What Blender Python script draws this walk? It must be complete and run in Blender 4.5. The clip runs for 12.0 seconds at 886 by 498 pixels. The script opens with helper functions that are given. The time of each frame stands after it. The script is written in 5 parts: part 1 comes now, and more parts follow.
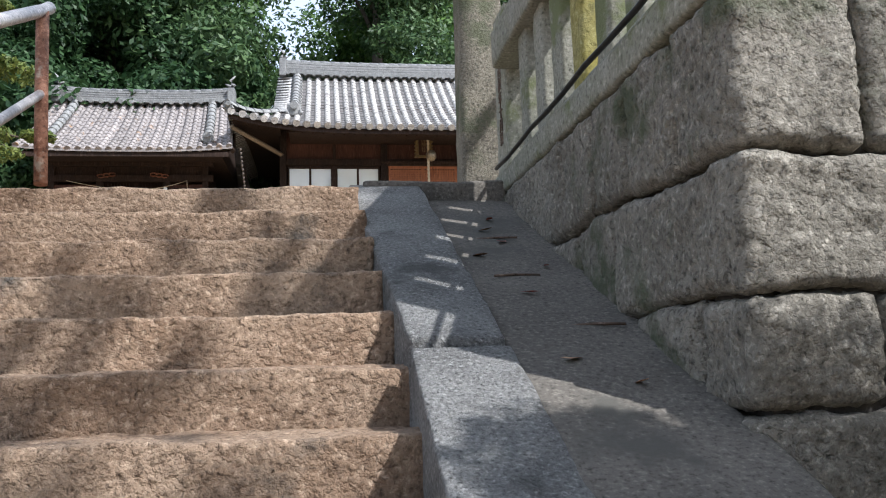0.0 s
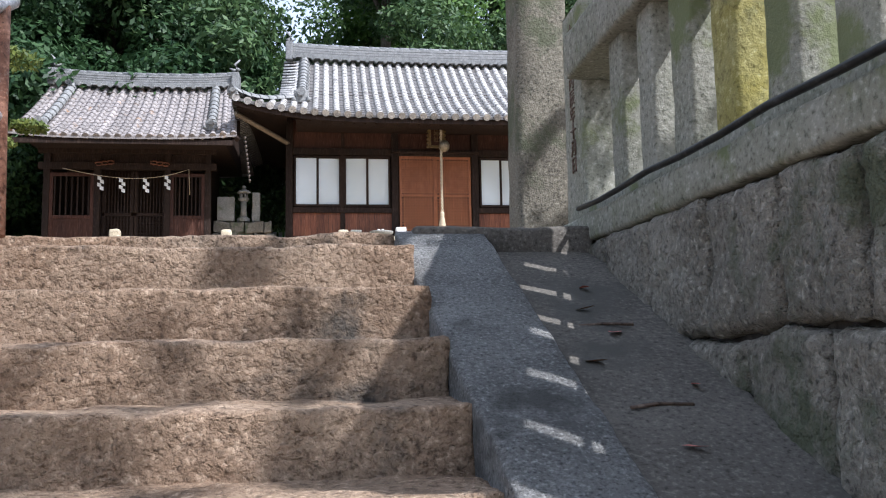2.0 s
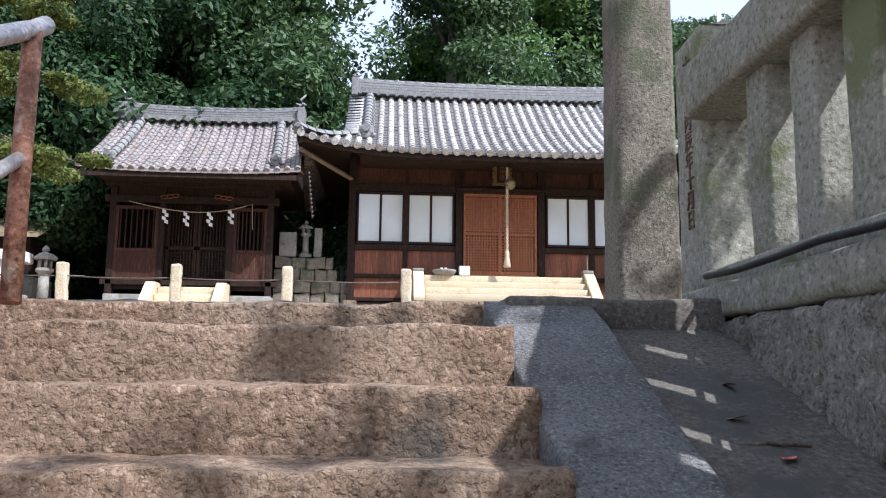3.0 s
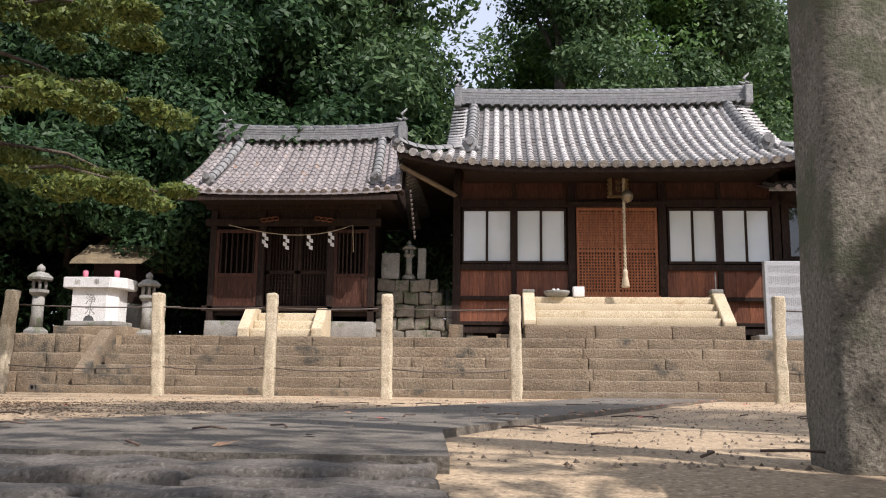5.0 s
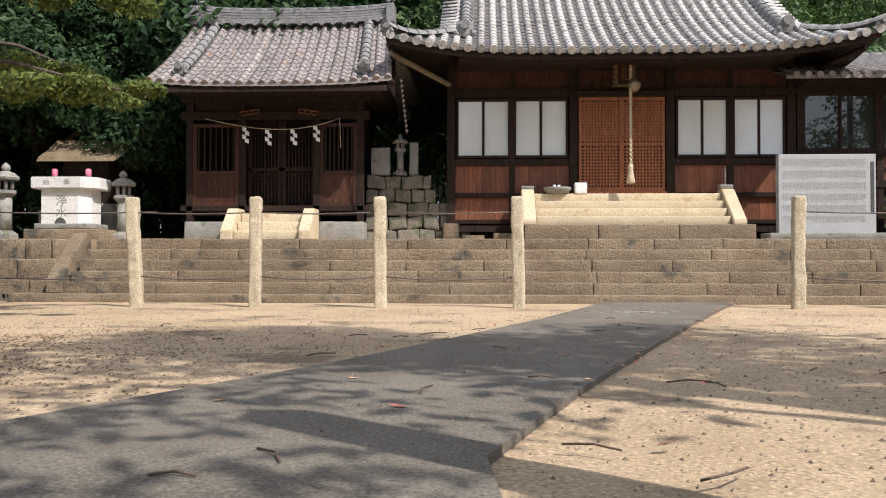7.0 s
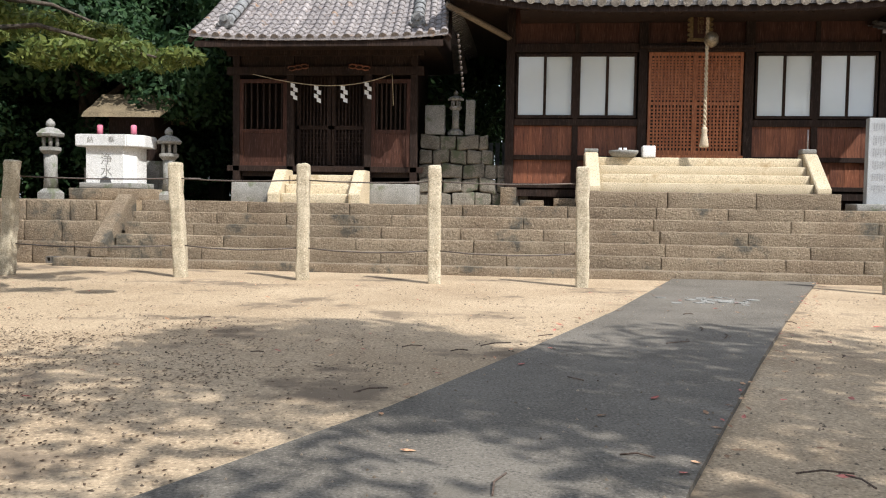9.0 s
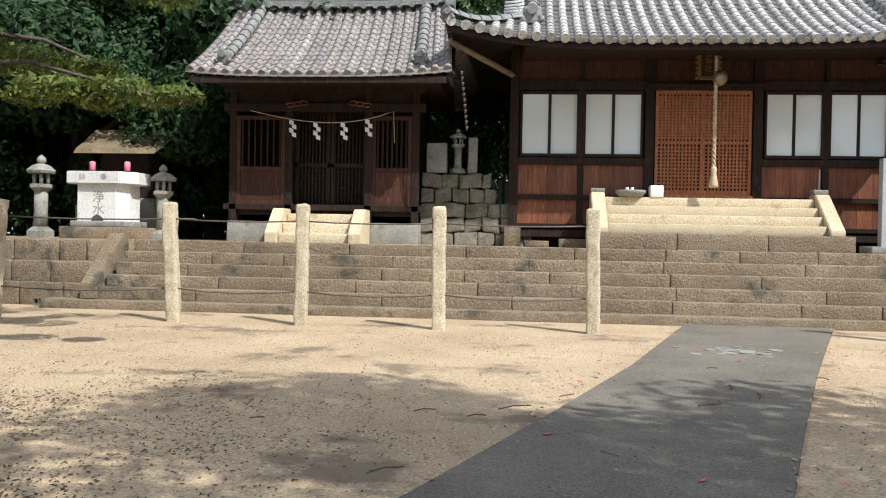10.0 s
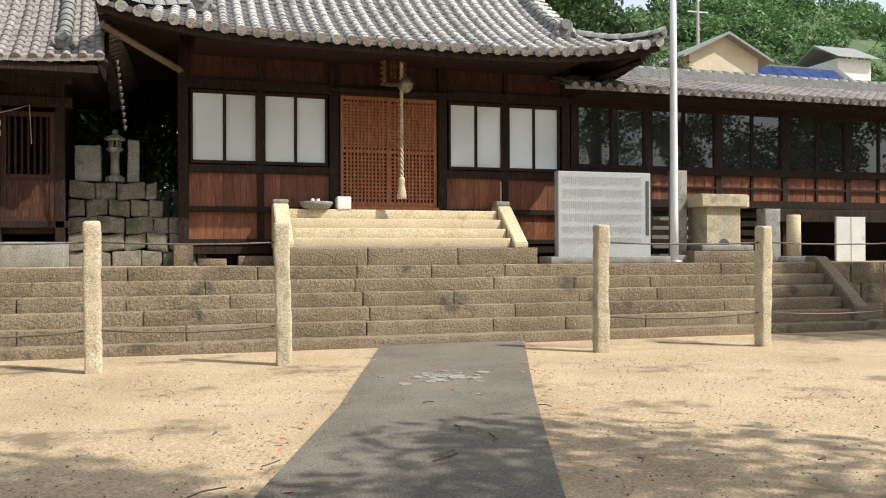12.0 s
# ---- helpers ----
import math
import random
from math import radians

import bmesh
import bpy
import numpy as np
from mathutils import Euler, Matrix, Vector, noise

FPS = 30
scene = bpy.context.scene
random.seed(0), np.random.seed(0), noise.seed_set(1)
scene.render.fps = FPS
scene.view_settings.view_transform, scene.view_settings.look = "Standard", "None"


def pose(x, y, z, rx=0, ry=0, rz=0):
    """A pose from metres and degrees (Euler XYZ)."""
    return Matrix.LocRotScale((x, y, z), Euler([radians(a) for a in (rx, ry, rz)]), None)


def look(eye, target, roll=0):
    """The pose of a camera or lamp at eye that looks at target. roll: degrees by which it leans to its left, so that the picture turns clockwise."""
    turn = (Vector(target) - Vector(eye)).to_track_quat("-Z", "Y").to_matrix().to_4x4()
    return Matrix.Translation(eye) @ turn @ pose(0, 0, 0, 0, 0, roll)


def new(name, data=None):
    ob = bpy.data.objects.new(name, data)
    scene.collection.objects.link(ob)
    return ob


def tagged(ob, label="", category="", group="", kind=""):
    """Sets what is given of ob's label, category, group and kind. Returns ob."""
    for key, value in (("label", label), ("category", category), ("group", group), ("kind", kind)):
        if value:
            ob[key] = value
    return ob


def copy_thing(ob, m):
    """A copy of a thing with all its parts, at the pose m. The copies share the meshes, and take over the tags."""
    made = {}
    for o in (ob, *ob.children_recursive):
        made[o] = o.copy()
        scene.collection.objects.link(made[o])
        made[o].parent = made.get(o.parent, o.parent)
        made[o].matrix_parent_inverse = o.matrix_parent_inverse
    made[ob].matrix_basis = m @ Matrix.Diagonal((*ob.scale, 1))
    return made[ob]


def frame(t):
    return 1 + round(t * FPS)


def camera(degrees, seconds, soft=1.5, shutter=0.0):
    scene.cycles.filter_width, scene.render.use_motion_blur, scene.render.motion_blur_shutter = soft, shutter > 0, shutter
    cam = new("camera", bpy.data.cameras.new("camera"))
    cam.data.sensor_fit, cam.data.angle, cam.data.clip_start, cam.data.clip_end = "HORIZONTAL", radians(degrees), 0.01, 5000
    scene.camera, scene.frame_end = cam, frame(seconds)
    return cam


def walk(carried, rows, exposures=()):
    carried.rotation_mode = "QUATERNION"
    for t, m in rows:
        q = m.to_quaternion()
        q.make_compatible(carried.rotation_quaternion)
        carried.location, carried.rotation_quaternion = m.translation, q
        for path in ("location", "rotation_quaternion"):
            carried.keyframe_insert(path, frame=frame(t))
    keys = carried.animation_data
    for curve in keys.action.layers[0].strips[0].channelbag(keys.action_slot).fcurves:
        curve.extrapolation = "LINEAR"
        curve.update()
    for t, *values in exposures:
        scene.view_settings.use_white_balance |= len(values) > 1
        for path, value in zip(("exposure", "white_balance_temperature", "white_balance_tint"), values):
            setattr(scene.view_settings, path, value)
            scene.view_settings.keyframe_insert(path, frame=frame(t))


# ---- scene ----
cam = camera(55.4, 12.0, soft=1.1)
PATH = [
    (0, (1.112, 0.179, -0.958), (1.388, 2.142, -0.691), -1.7),
    (0.5, (0.996, 0.442, -0.877), (1.156, 2.413, -0.582), 1.0),
    (1, (1.038, 0.686, -0.773), (1.339, 2.638, -0.455), 0.2),
    (1.5, (0.999, 0.904, -0.623), (1.094, 2.884, -0.356), -0.4),
    (2, (0.967, 1.079, -0.498), (1.239, 3.047, -0.274), -1.0),
    (2.5, (0.945, 1.289, -0.366), (1.12, 3.266, -0.12), -0.8),
    (2.7, (0.907, 1.426, -0.337), (1.066, 3.401, -0.061), 0.1),
    (4.3, (0.961, 2.563, -0.018), (0.994, 4.532, 0.33), 1.6),
    (4.5, (0.955, 2.669, 0.069), (0.957, 4.636, 0.43), 2.1),
    (5, (1.0, 2.942, 0.215), (0.869, 4.912, 0.534), 0.7),
    (5.5, (0.906, 3.17, 0.349), (0.736, 5.141, 0.648), 0.9),
    (6, (0.886, 3.422, 0.506), (0.806, 5.408, 0.733), 1.2),
    (6.5, (0.827, 3.613, 0.649), (0.72, 5.608, 0.752), 0.2),
    (6.7, (0.787, 3.77, 0.656), (0.688, 5.766, 0.729), 0.0),
    (8.5, (0.549, 4.629, 1.049), (0.442, 6.625, 0.984), 1.8),
    (9, (0.548, 4.892, 1.215), (0.336, 6.878, 1.113), 0.9),
    (9.5, (0.411, 5.189, 1.315), (0.128, 7.167, 1.251), 0.5),
    (10, (0.313, 5.399, 1.363), (0.115, 7.389, 1.339), 1.1),
    (10.5, (0.229, 5.802, 1.408), (0.249, 7.802, 1.368), 2.6),
    (11, (0.159, 6.199, 1.384), (0.375, 8.186, 1.302), 2.9),
    (11.5, (0.182, 6.592, 1.416), (0.569, 8.554, 1.392), 0.7),
    (12, (0.185, 6.983, 1.44), (0.751, 8.901, 1.451), -0.2),
]
walk(cam, [(t, look(eye, target, roll)) for t, eye, target, roll in PATH],
     exposures=[(0.0, 0.78, 5650, 10), (2.7, 0.78, 5450, 14), (4.5, 0.34, 5950, 17), (6.5, 0.30, 6200, 15), (9.5, 0.40, 5850, 9), (12.0, 0.34, 6350, 7)])

# ---- world and sun ----
SUN_DIR = Vector((0.55, -0.45, 0.84)).normalized()
world = bpy.data.worlds.new("sky")
scene.world = world
world.use_nodes = True
wn = world.node_tree.nodes
sky = wn.new("ShaderNodeTexSky")
sky.sky_type = 'NISHITA'
sky.sun_disc = False
sky.sun_elevation = math.asin(SUN_DIR.z)
sky.sun_rotation = math.atan2(SUN_DIR.x, SUN_DIR.y)
sky.air_density, sky.dust_density = 1.0, 3.0
haze = wn.new("ShaderNodeMix")
haze.data_type = 'RGBA'
haze.inputs[0].default_value = 0.55
haze.inputs[7].default_value = (6.0, 6.2, 6.4, 1)
world.node_tree.links.new(sky.outputs[0], haze.inputs[6])
world.node_tree.links.new(haze.outputs[2], wn["Background"].inputs[0])
wn["Background"].inputs[1].default_value = 0.15
sun = new("sun", bpy.data.lights.new("sun", 'SUN'))
sun.data.energy, sun.data.angle, sun.data.color = 4.6, radians(0.55), (1.0, 0.93, 0.82)
sun.matrix_world = look(SUN_DIR * 60, (0, 0, 0))


# ---- materials ----
def material(name, a, b, scale=4.0, rough=0.8, bump=0.3, fine=40.0, c=None, spots=0.0, metal=0.0, stretch=(1, 1, 1), vary=0.12, spec=0.4, deep=0.02, grit=True, chip=0.0):
    """Two colours mixed by coarse and fine noise, an optional third as blotches, with relief."""
    m = bpy.data.materials.new(name)
    m.use_nodes = True
    n, l = m.node_tree.nodes, m.node_tree.links
    p = n["Principled BSDF"]
    co = n.new("ShaderNodeNewGeometry") if stretch == (1, 1, 1) else n.new("ShaderNodeTexCoord")
    out = co.outputs["Position"] if stretch == (1, 1, 1) else co.outputs["Object"]
    mp = n.new("ShaderNodeMapping")
    mp.inputs["Scale"].default_value = stretch
    l.new(out, mp.inputs["Vector"])

    def nz(s, detail):
        t = n.new("ShaderNodeTexNoise")
        t.inputs["Scale"].default_value, t.inputs["Detail"].default_value = s, detail
        t.inputs["Roughness"].default_value = 0.65
        l.new(mp.outputs[0], t.inputs["Vector"])
        return t

    def mix(f, x, y):
        k = n.new("ShaderNodeMix")
        k.data_type = 'RGBA'
        l.new(f, k.inputs["Factor"])
        for src, slot in ((x, "A"), (y, "B")):
            sock = [q for q in k.inputs if q.name == slot and q.type == 'RGBA'][0]
            if isinstance(src, tuple):
                sock.default_value = (*src, 1)
            else:
                l.new(src, sock)
        return [q for q in k.outputs if q.type == 'RGBA'][0]

    def ramp(f, lo, hi):
        r = n.new("ShaderNodeMapRange")
        r.inputs["From Min"].default_value, r.inputs["From Max"].default_value = lo, hi
        l.new(f, r.inputs["Value"])
        return r.outputs[0]
    big, small = nz(scale, 4), nz(fine, 6)
    col = mix(ramp(big.outputs[0], 0.35, 0.65), a, b)
    dark = tuple(v * 0.45 for v in a)
    if grit:
        col = mix(ramp(small.outputs[0], 0.53, 0.68), col, dark)
    light = tuple(min(1, v * 1.35 + 0.02) for v in b)
    if grit:
        col = mix(ramp(small.outputs[0], 0.46, 0.33), col, light)
    if c:
        bl = nz(scale * 0.7 + 0.3, 7)
        col = mix(ramp(bl.outputs[0], 0.66 - spots * 0.3, 0.74 - spots * 0.3), col, c)
    if vary:
        oi = n.new("ShaderNodeObjectInfo")
        hsv = n.new("ShaderNodeHueSaturation")
        hsv.inputs["Value"].default_value = 1
        mr = n.new("ShaderNodeMapRange")
        mr.inputs["To Min"].default_value, mr.inputs["To Max"].default_value = 1 - vary, 1 + vary
        l.new(oi.outputs["Random"], mr.inputs["Value"])
        l.new(mr.outputs[0], hsv.inputs["Value"])
        l.new(col, hsv.inputs["Color"])
        col = hsv.outputs[0]
    l.new(col, p.inputs["Base Color"])
    p.inputs["Roughness"].default_value, p.inputs["Metallic"].default_value = rough, metal
    p.inputs["Specular IOR Level"].default_value = spec
    if bump:
        bp = n.new("ShaderNodeBump")
        bp.inputs["Strength"].default_value, bp.inputs["Distance"].default_value = bump, deep
        l.new(small.outputs[0], bp.inputs["Height"])
        if chip:
            hewn = nz(chip, 3)
            cut = n.new("ShaderNodeBump")
            cut.inputs["Strength"].default_value, cut.inputs["Distance"].default_value = 0.9, 0.014
            l.new(ramp(hewn.outputs[0], 0.36, 0.62), cut.inputs["Height"])
            l.new(cut.outputs[0], bp.inputs["Normal"])
        l.new(bp.outputs[0], p.inputs["Normal"])
    return m


def leafy(name, a, b):
    m = bpy.data.materials.new(name)
    m.use_nodes = True
    n, l = m.node_tree.nodes, m.node_tree.links
    p = n["Principled BSDF"]
    g = n.new("ShaderNodeNewGeometry")
    k = n.new("ShaderNodeMix")
    k.data_type = 'RGBA'
    l.new(g.outputs["Random Per Island"], k.inputs["Factor"])
    k.inputs[6].default_value, k.inputs[7].default_value = (*a, 1), (*b, 1)
    l.new(k.outputs[2], p.inputs["Base Color"])
    p.inputs["Roughness"].default_value = 0.5
    p.inputs["Specular IOR Level"].default_value = 0.2
    tr = n.new("ShaderNodeBsdfTranslucent")
    l.new(k.outputs[2], tr.inputs["Color"])
    mx = n.new("ShaderNodeMixShader")
    mx.inputs[0].default_value = 0.3
    l.new(p.outputs[0], mx.inputs[1])
    l.new(tr.outputs[0], mx.inputs[2])
    l.new(mx.outputs[0], n["Material Output"].inputs["Surface"])
    return m


STEP = material("brown_granite", (0.29, 0.19, 0.122), (0.41, 0.30, 0.21), 1.3, 0.9, 0.9, 44, (0.10, 0.085, 0.07), 0.35, deep=0.03, chip=30)
SLAB = material("grey_granite", (0.20, 0.195, 0.188), (0.36, 0.352, 0.34), 3, 0.8, 1.0, 90, (0.12, 0.116, 0.11), 0.3, deep=0.03, chip=55)
WALL = material("wall_granite", (0.215, 0.195, 0.16), (0.34, 0.31, 0.26), 2.0, 0.92, 0.9, 44, (0.125, 0.135, 0.085), 0.35, deep=0.03, chip=34)
FENCE = material("mossy_stone", (0.20, 0.20, 0.15), (0.27, 0.26, 0.22), 3.0, 0.9, 0.4, 50, (0.14, 0.155, 0.075), 0.4)
LICHEN = material("lichen_stone", (0.30, 0.26, 0.07), (0.35, 0.32, 0.14), 5.0, 0.95, 0.5, 40, (0.17, 0.17, 0.08), 0.3)
PILLAR = material("pillar_stone", (0.13, 0.115, 0.09), (0.20, 0.18, 0.14), 2.6, 0.9, 0.8, 60, (0.10, 0.105, 0.065), 0.35)
CONC = material("concrete", (0.088, 0.078, 0.066), (0.13, 0.115, 0.098), 2.5, 0.9, 0.3, 70, (0.075, 0.07, 0.06), 0.3)
PATH_M = material("path_asphalt", (0.125, 0.109, 0.087), (0.185, 0.163, 0.132), 0.9, 0.92, 0.6, 60, (0.165, 0.145, 0.115), 0.2, deep=0.02)
TERR = material("terrace_stone", (0.205, 0.152, 0.10), (0.30, 0.238, 0.163), 1.2, 0.92, 0.9, 40, (0.10, 0.09, 0.07), 0.32, deep=0.03, chip=18)
PALE = material("pale_granite", (0.52, 0.43, 0.285), (0.61, 0.515, 0.36), 2.0, 0.85, 0.3, 50, (0.40, 0.30, 0.17), 0.2)
POST = material("post_granite", (0.42, 0.355, 0.25), (0.54, 0.47, 0.345), 3.0, 0.9, 0.7, 45, (0.34, 0.29, 0.20), 0.3)
WHITE = material("white_granite", (0.62, 0.61, 0.58), (0.72, 0.71, 0.69), 3.0, 0.8, 0.2, 60, (0.45, 0.42, 0.36), 0.2)
LANT = material("lantern_stone", (0.21, 0.205, 0.185), (0.30, 0.29, 0.265), 4.0, 0.9, 0.5, 50, (0.15, 0.16, 0.11), 0.35)
SLATE = material("inscribed_grey_stone", (0.36, 0.37, 0.38), (0.42, 0.43, 0.44), 1.5, 0.55, 0.05, 80)
# PAN darkened, TILE paled: lit rows and shaded gaps are in the colours
PAN = material("shaded_pan_tile", (0.075, 0.07, 0.068), (0.14, 0.13, 0.125), 6.0, 0.6, 0.3, 24)
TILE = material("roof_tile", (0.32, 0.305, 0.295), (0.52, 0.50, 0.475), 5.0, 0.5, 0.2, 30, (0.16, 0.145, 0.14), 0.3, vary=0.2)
TILE_D = material("old_roof_tile", (0.18, 0.162, 0.158), (0.30, 0.268, 0.255), 4.0, 0.55, 0.25, 30, (0.27, 0.16, 0.08), 0.2, vary=0.2)
RIDGE = material("ridge_tile", (0.15, 0.15, 0.15), (0.24, 0.24, 0.235), 6.0, 0.6, 0.2, 40)
WOOD_D = material("dark_wood", (0.017, 0.010, 0.0075), (0.032, 0.018, 0.012), 1.0, 0.75, 0.25, 10, stretch=(6, 6, 0.7), spec=0.2)
# WOOD_M is WOOD_R darkened: shade under the eaves is painted into it
WOOD_M = material("shaded_red_wood", (0.042, 0.018, 0.012), (0.07, 0.029, 0.018), 1.0, 0.6, 0.2, 9, stretch=(7, 7, 0.5), vary=0.2, spec=0.2)
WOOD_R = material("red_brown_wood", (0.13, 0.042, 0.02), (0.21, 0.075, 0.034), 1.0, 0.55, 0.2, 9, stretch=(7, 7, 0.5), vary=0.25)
WOOD_DOOR = material("orange_lattice_wood", (0.26, 0.09, 0.035), (0.34, 0.125, 0.05), 2.0, 0.55, 0.15, 12, stretch=(4, 4, 0.6))
WOOD_L = material("weathered_pale_wood", (0.20, 0.155, 0.105), (0.27, 0.21, 0.145), 2.0, 0.8, 0.2, 14, stretch=(5, 5, 0.6))
# near-black: the shade of closed interiors is put into this colour
SHADOW = material("painted_interior_shade", (0.012, 0.010, 0.009), (0.02, 0.016, 0.014), 2.0, 0.9, 0.0)
FROST = material("frosted_pane", (0.68, 0.73, 0.75), (0.73, 0.77, 0.78), 0.8, 0.05, 0.0, spec=0.8, vary=0.03, grit=False)
GLASS = material("window_glass", (0.02, 0.022, 0.022), (0.03, 0.032, 0.03), 1.0, 0.02, 0.0, spec=0.9, vary=0.0, grit=False)
RUST = material("rusty_pipe", (0.14, 0.055, 0.03), (0.24, 0.12, 0.075), 9.0, 0.75, 0.35, 60, (0.32, 0.27, 0.22), 0.25)
PAINT = material("pale_metal_paint", (0.62, 0.64, 0.66), (0.68, 0.70, 0.72), 3.0, 0.35, 0.03, 40, grit=False)
STEEL = material("galvanised_steel", (0.40, 0.37, 0.36), (0.50, 0.47, 0.45), 8.0, 0.4, 0.1, 60, (0.28, 0.17, 0.12), 0.1, metal=0.6)
IRON = material("dark_wire", (0.10, 0.085, 0.075), (0.15, 0.12, 0.10), 9.0, 0.6, 0.1, 60, metal=0.4)
BLACK = material("black_rubber", (0.012, 0.012, 0.012), (0.02, 0.02, 0.02), 5.0, 0.5, 0.05)
ROPE = material("straw_rope", (0.42, 0.34, 0.23), (0.55, 0.46, 0.33), 9.0, 0.95, 0.5, 80)
PAPER = material("white_paper", (0.80, 0.80, 0.79), (0.86, 0.86, 0.85), 5.0, 0.8, 0.0, grit=False)
GOLD = material("gilded_wood", (0.12, 0.08, 0.032), (0.20, 0.135, 0.055), 12.0, 0.45, 0.2, metal=0.4)
BRASS = material("dull_brass_bell", (0.22, 0.18, 0.12), (0.30, 0.25, 0.18), 9.0, 0.45, 0.1, metal=0.7)
PINK = material("pink_lantern_paper", (0.62, 0.16, 0.24), (0.70, 0.24, 0.32), 6.0, 0.8, 0.0, grit=False)
MOUND = material("mossy_boulder", (0.13, 0.115, 0.09), (0.22, 0.195, 0.155), 3.0, 0.9, 0.7, 40, (0.09, 0.10, 0.06), 0.35)
CARVE = material("carved_stone", (0.30, 0.29, 0.27), (0.36, 0.35, 0.32), 5.0, 0.9, 0.0)
INK = material("engraved_dark", (0.07, 0.07, 0.07), (0.10, 0.10, 0.10), 5.0, 0.9, 0.0)
BARK = material("bark", (0.055, 0.042, 0.032), (0.10, 0.08, 0.06), 3.0, 0.95, 0.9, 14, stretch=(4, 4, 0.8))
SOIL = material("pale_court_soil", (0.36, 0.265, 0.165), (0.47, 0.36, 0.235), 0.5, 0.95, 0.6, 45, (0.20, 0.15, 0.10), 0.36, deep=0.03)
MORTAR = material("dark_joint", (0.05, 0.045, 0.04), (0.08, 0.07, 0.06), 5.0, 0.95, 0.2)
PLASTER = material("beige_plaster", (0.50, 0.42, 0.30), (0.56, 0.48, 0.36), 1.0, 0.9, 0.05, grit=False)
SOLAR = material("solar_panel", (0.03, 0.06, 0.22), (0.05, 0.09, 0.28), 2.0, 0.5, 0.0, spec=0.2, grit=False)
DRYLEAF = material("dry_leaf", (0.30, 0.14, 0.08), (0.42, 0.27, 0.15), 30.0, 0.8, 0.1, vary=0.5)
REDLEAF = material("red_leaf", (0.40, 0.09, 0.07), (0.50, 0.18, 0.14), 30.0, 0.8, 0.1, vary=0.3)
TWIG = material("twig", (0.09, 0.06, 0.045), (0.14, 0.10, 0.075), 20.0, 0.9, 0.2)
# LEAF_E repeats LEAF_A brighter: sunlight on the rear crowns is in the colour
LEAF_E = leafy("broadleaf_lit", (0.032, 0.066, 0.027), (0.10, 0.16, 0.06))
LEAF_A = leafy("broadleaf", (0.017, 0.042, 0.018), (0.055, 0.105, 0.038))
LEAF_B = leafy("bright_broadleaf", (0.05, 0.11, 0.028), (0.11, 0.19, 0.045))
LEAF_C = leafy("yellow_needles", (0.05, 0.08, 0.02), (0.17, 0.20, 0.05))
LEAF_H = leafy("hillside_leaves", (0.07, 0.14, 0.05), (0.13, 0.22, 0.08))


# ---- mesh helpers ----
def part(name, bm, mat, parent=None, label=""):
    me = bpy.data.meshes.new(name)
    bm.to_mesh(me)
    bm.free()
    me.materials.append(mat)
    ob = new(name, me)
    ob.parent = parent
    if label:
        ob["label"] = label
    return ob


def thing(name, label, category, group="", kind="", at=(0, 0, 0)):
    ob = new(name)
    ob.location = at
    ob.empty_display_size = 0.1
    return tagged(ob, label, category, group, kind)


def box(bm, x0, y0, z0, x1, y1, z1, bev=0.0):
    vs = [bm.verts.new(p) for p in ((x0, y0, z0), (x1, y0, z0), (x1, y1, z0), (x0, y1, z0), (x0, y0, z1), (x1, y0, z1), (x1, y1, z1), (x0, y1, z1))]
    fs = [bm.faces.new([vs[i] for i in q]) for q in ((3, 2, 1, 0), (4, 5, 6, 7), (0, 1, 5, 4), (1, 2, 6, 5), (2, 3, 7, 6), (3, 0, 4, 7))]
    if bev:
        es = {e for f in fs for e in f.edges}
        bmesh.ops.bevel(bm, geom=list(es), offset=bev, segments=2, affect='EDGES', profile=0.6)
    return bm


def boxes(*args, bev=0.0):
    bm = bmesh.new()
    for a in args:
        box(bm, *a, bev=bev)
    return bm


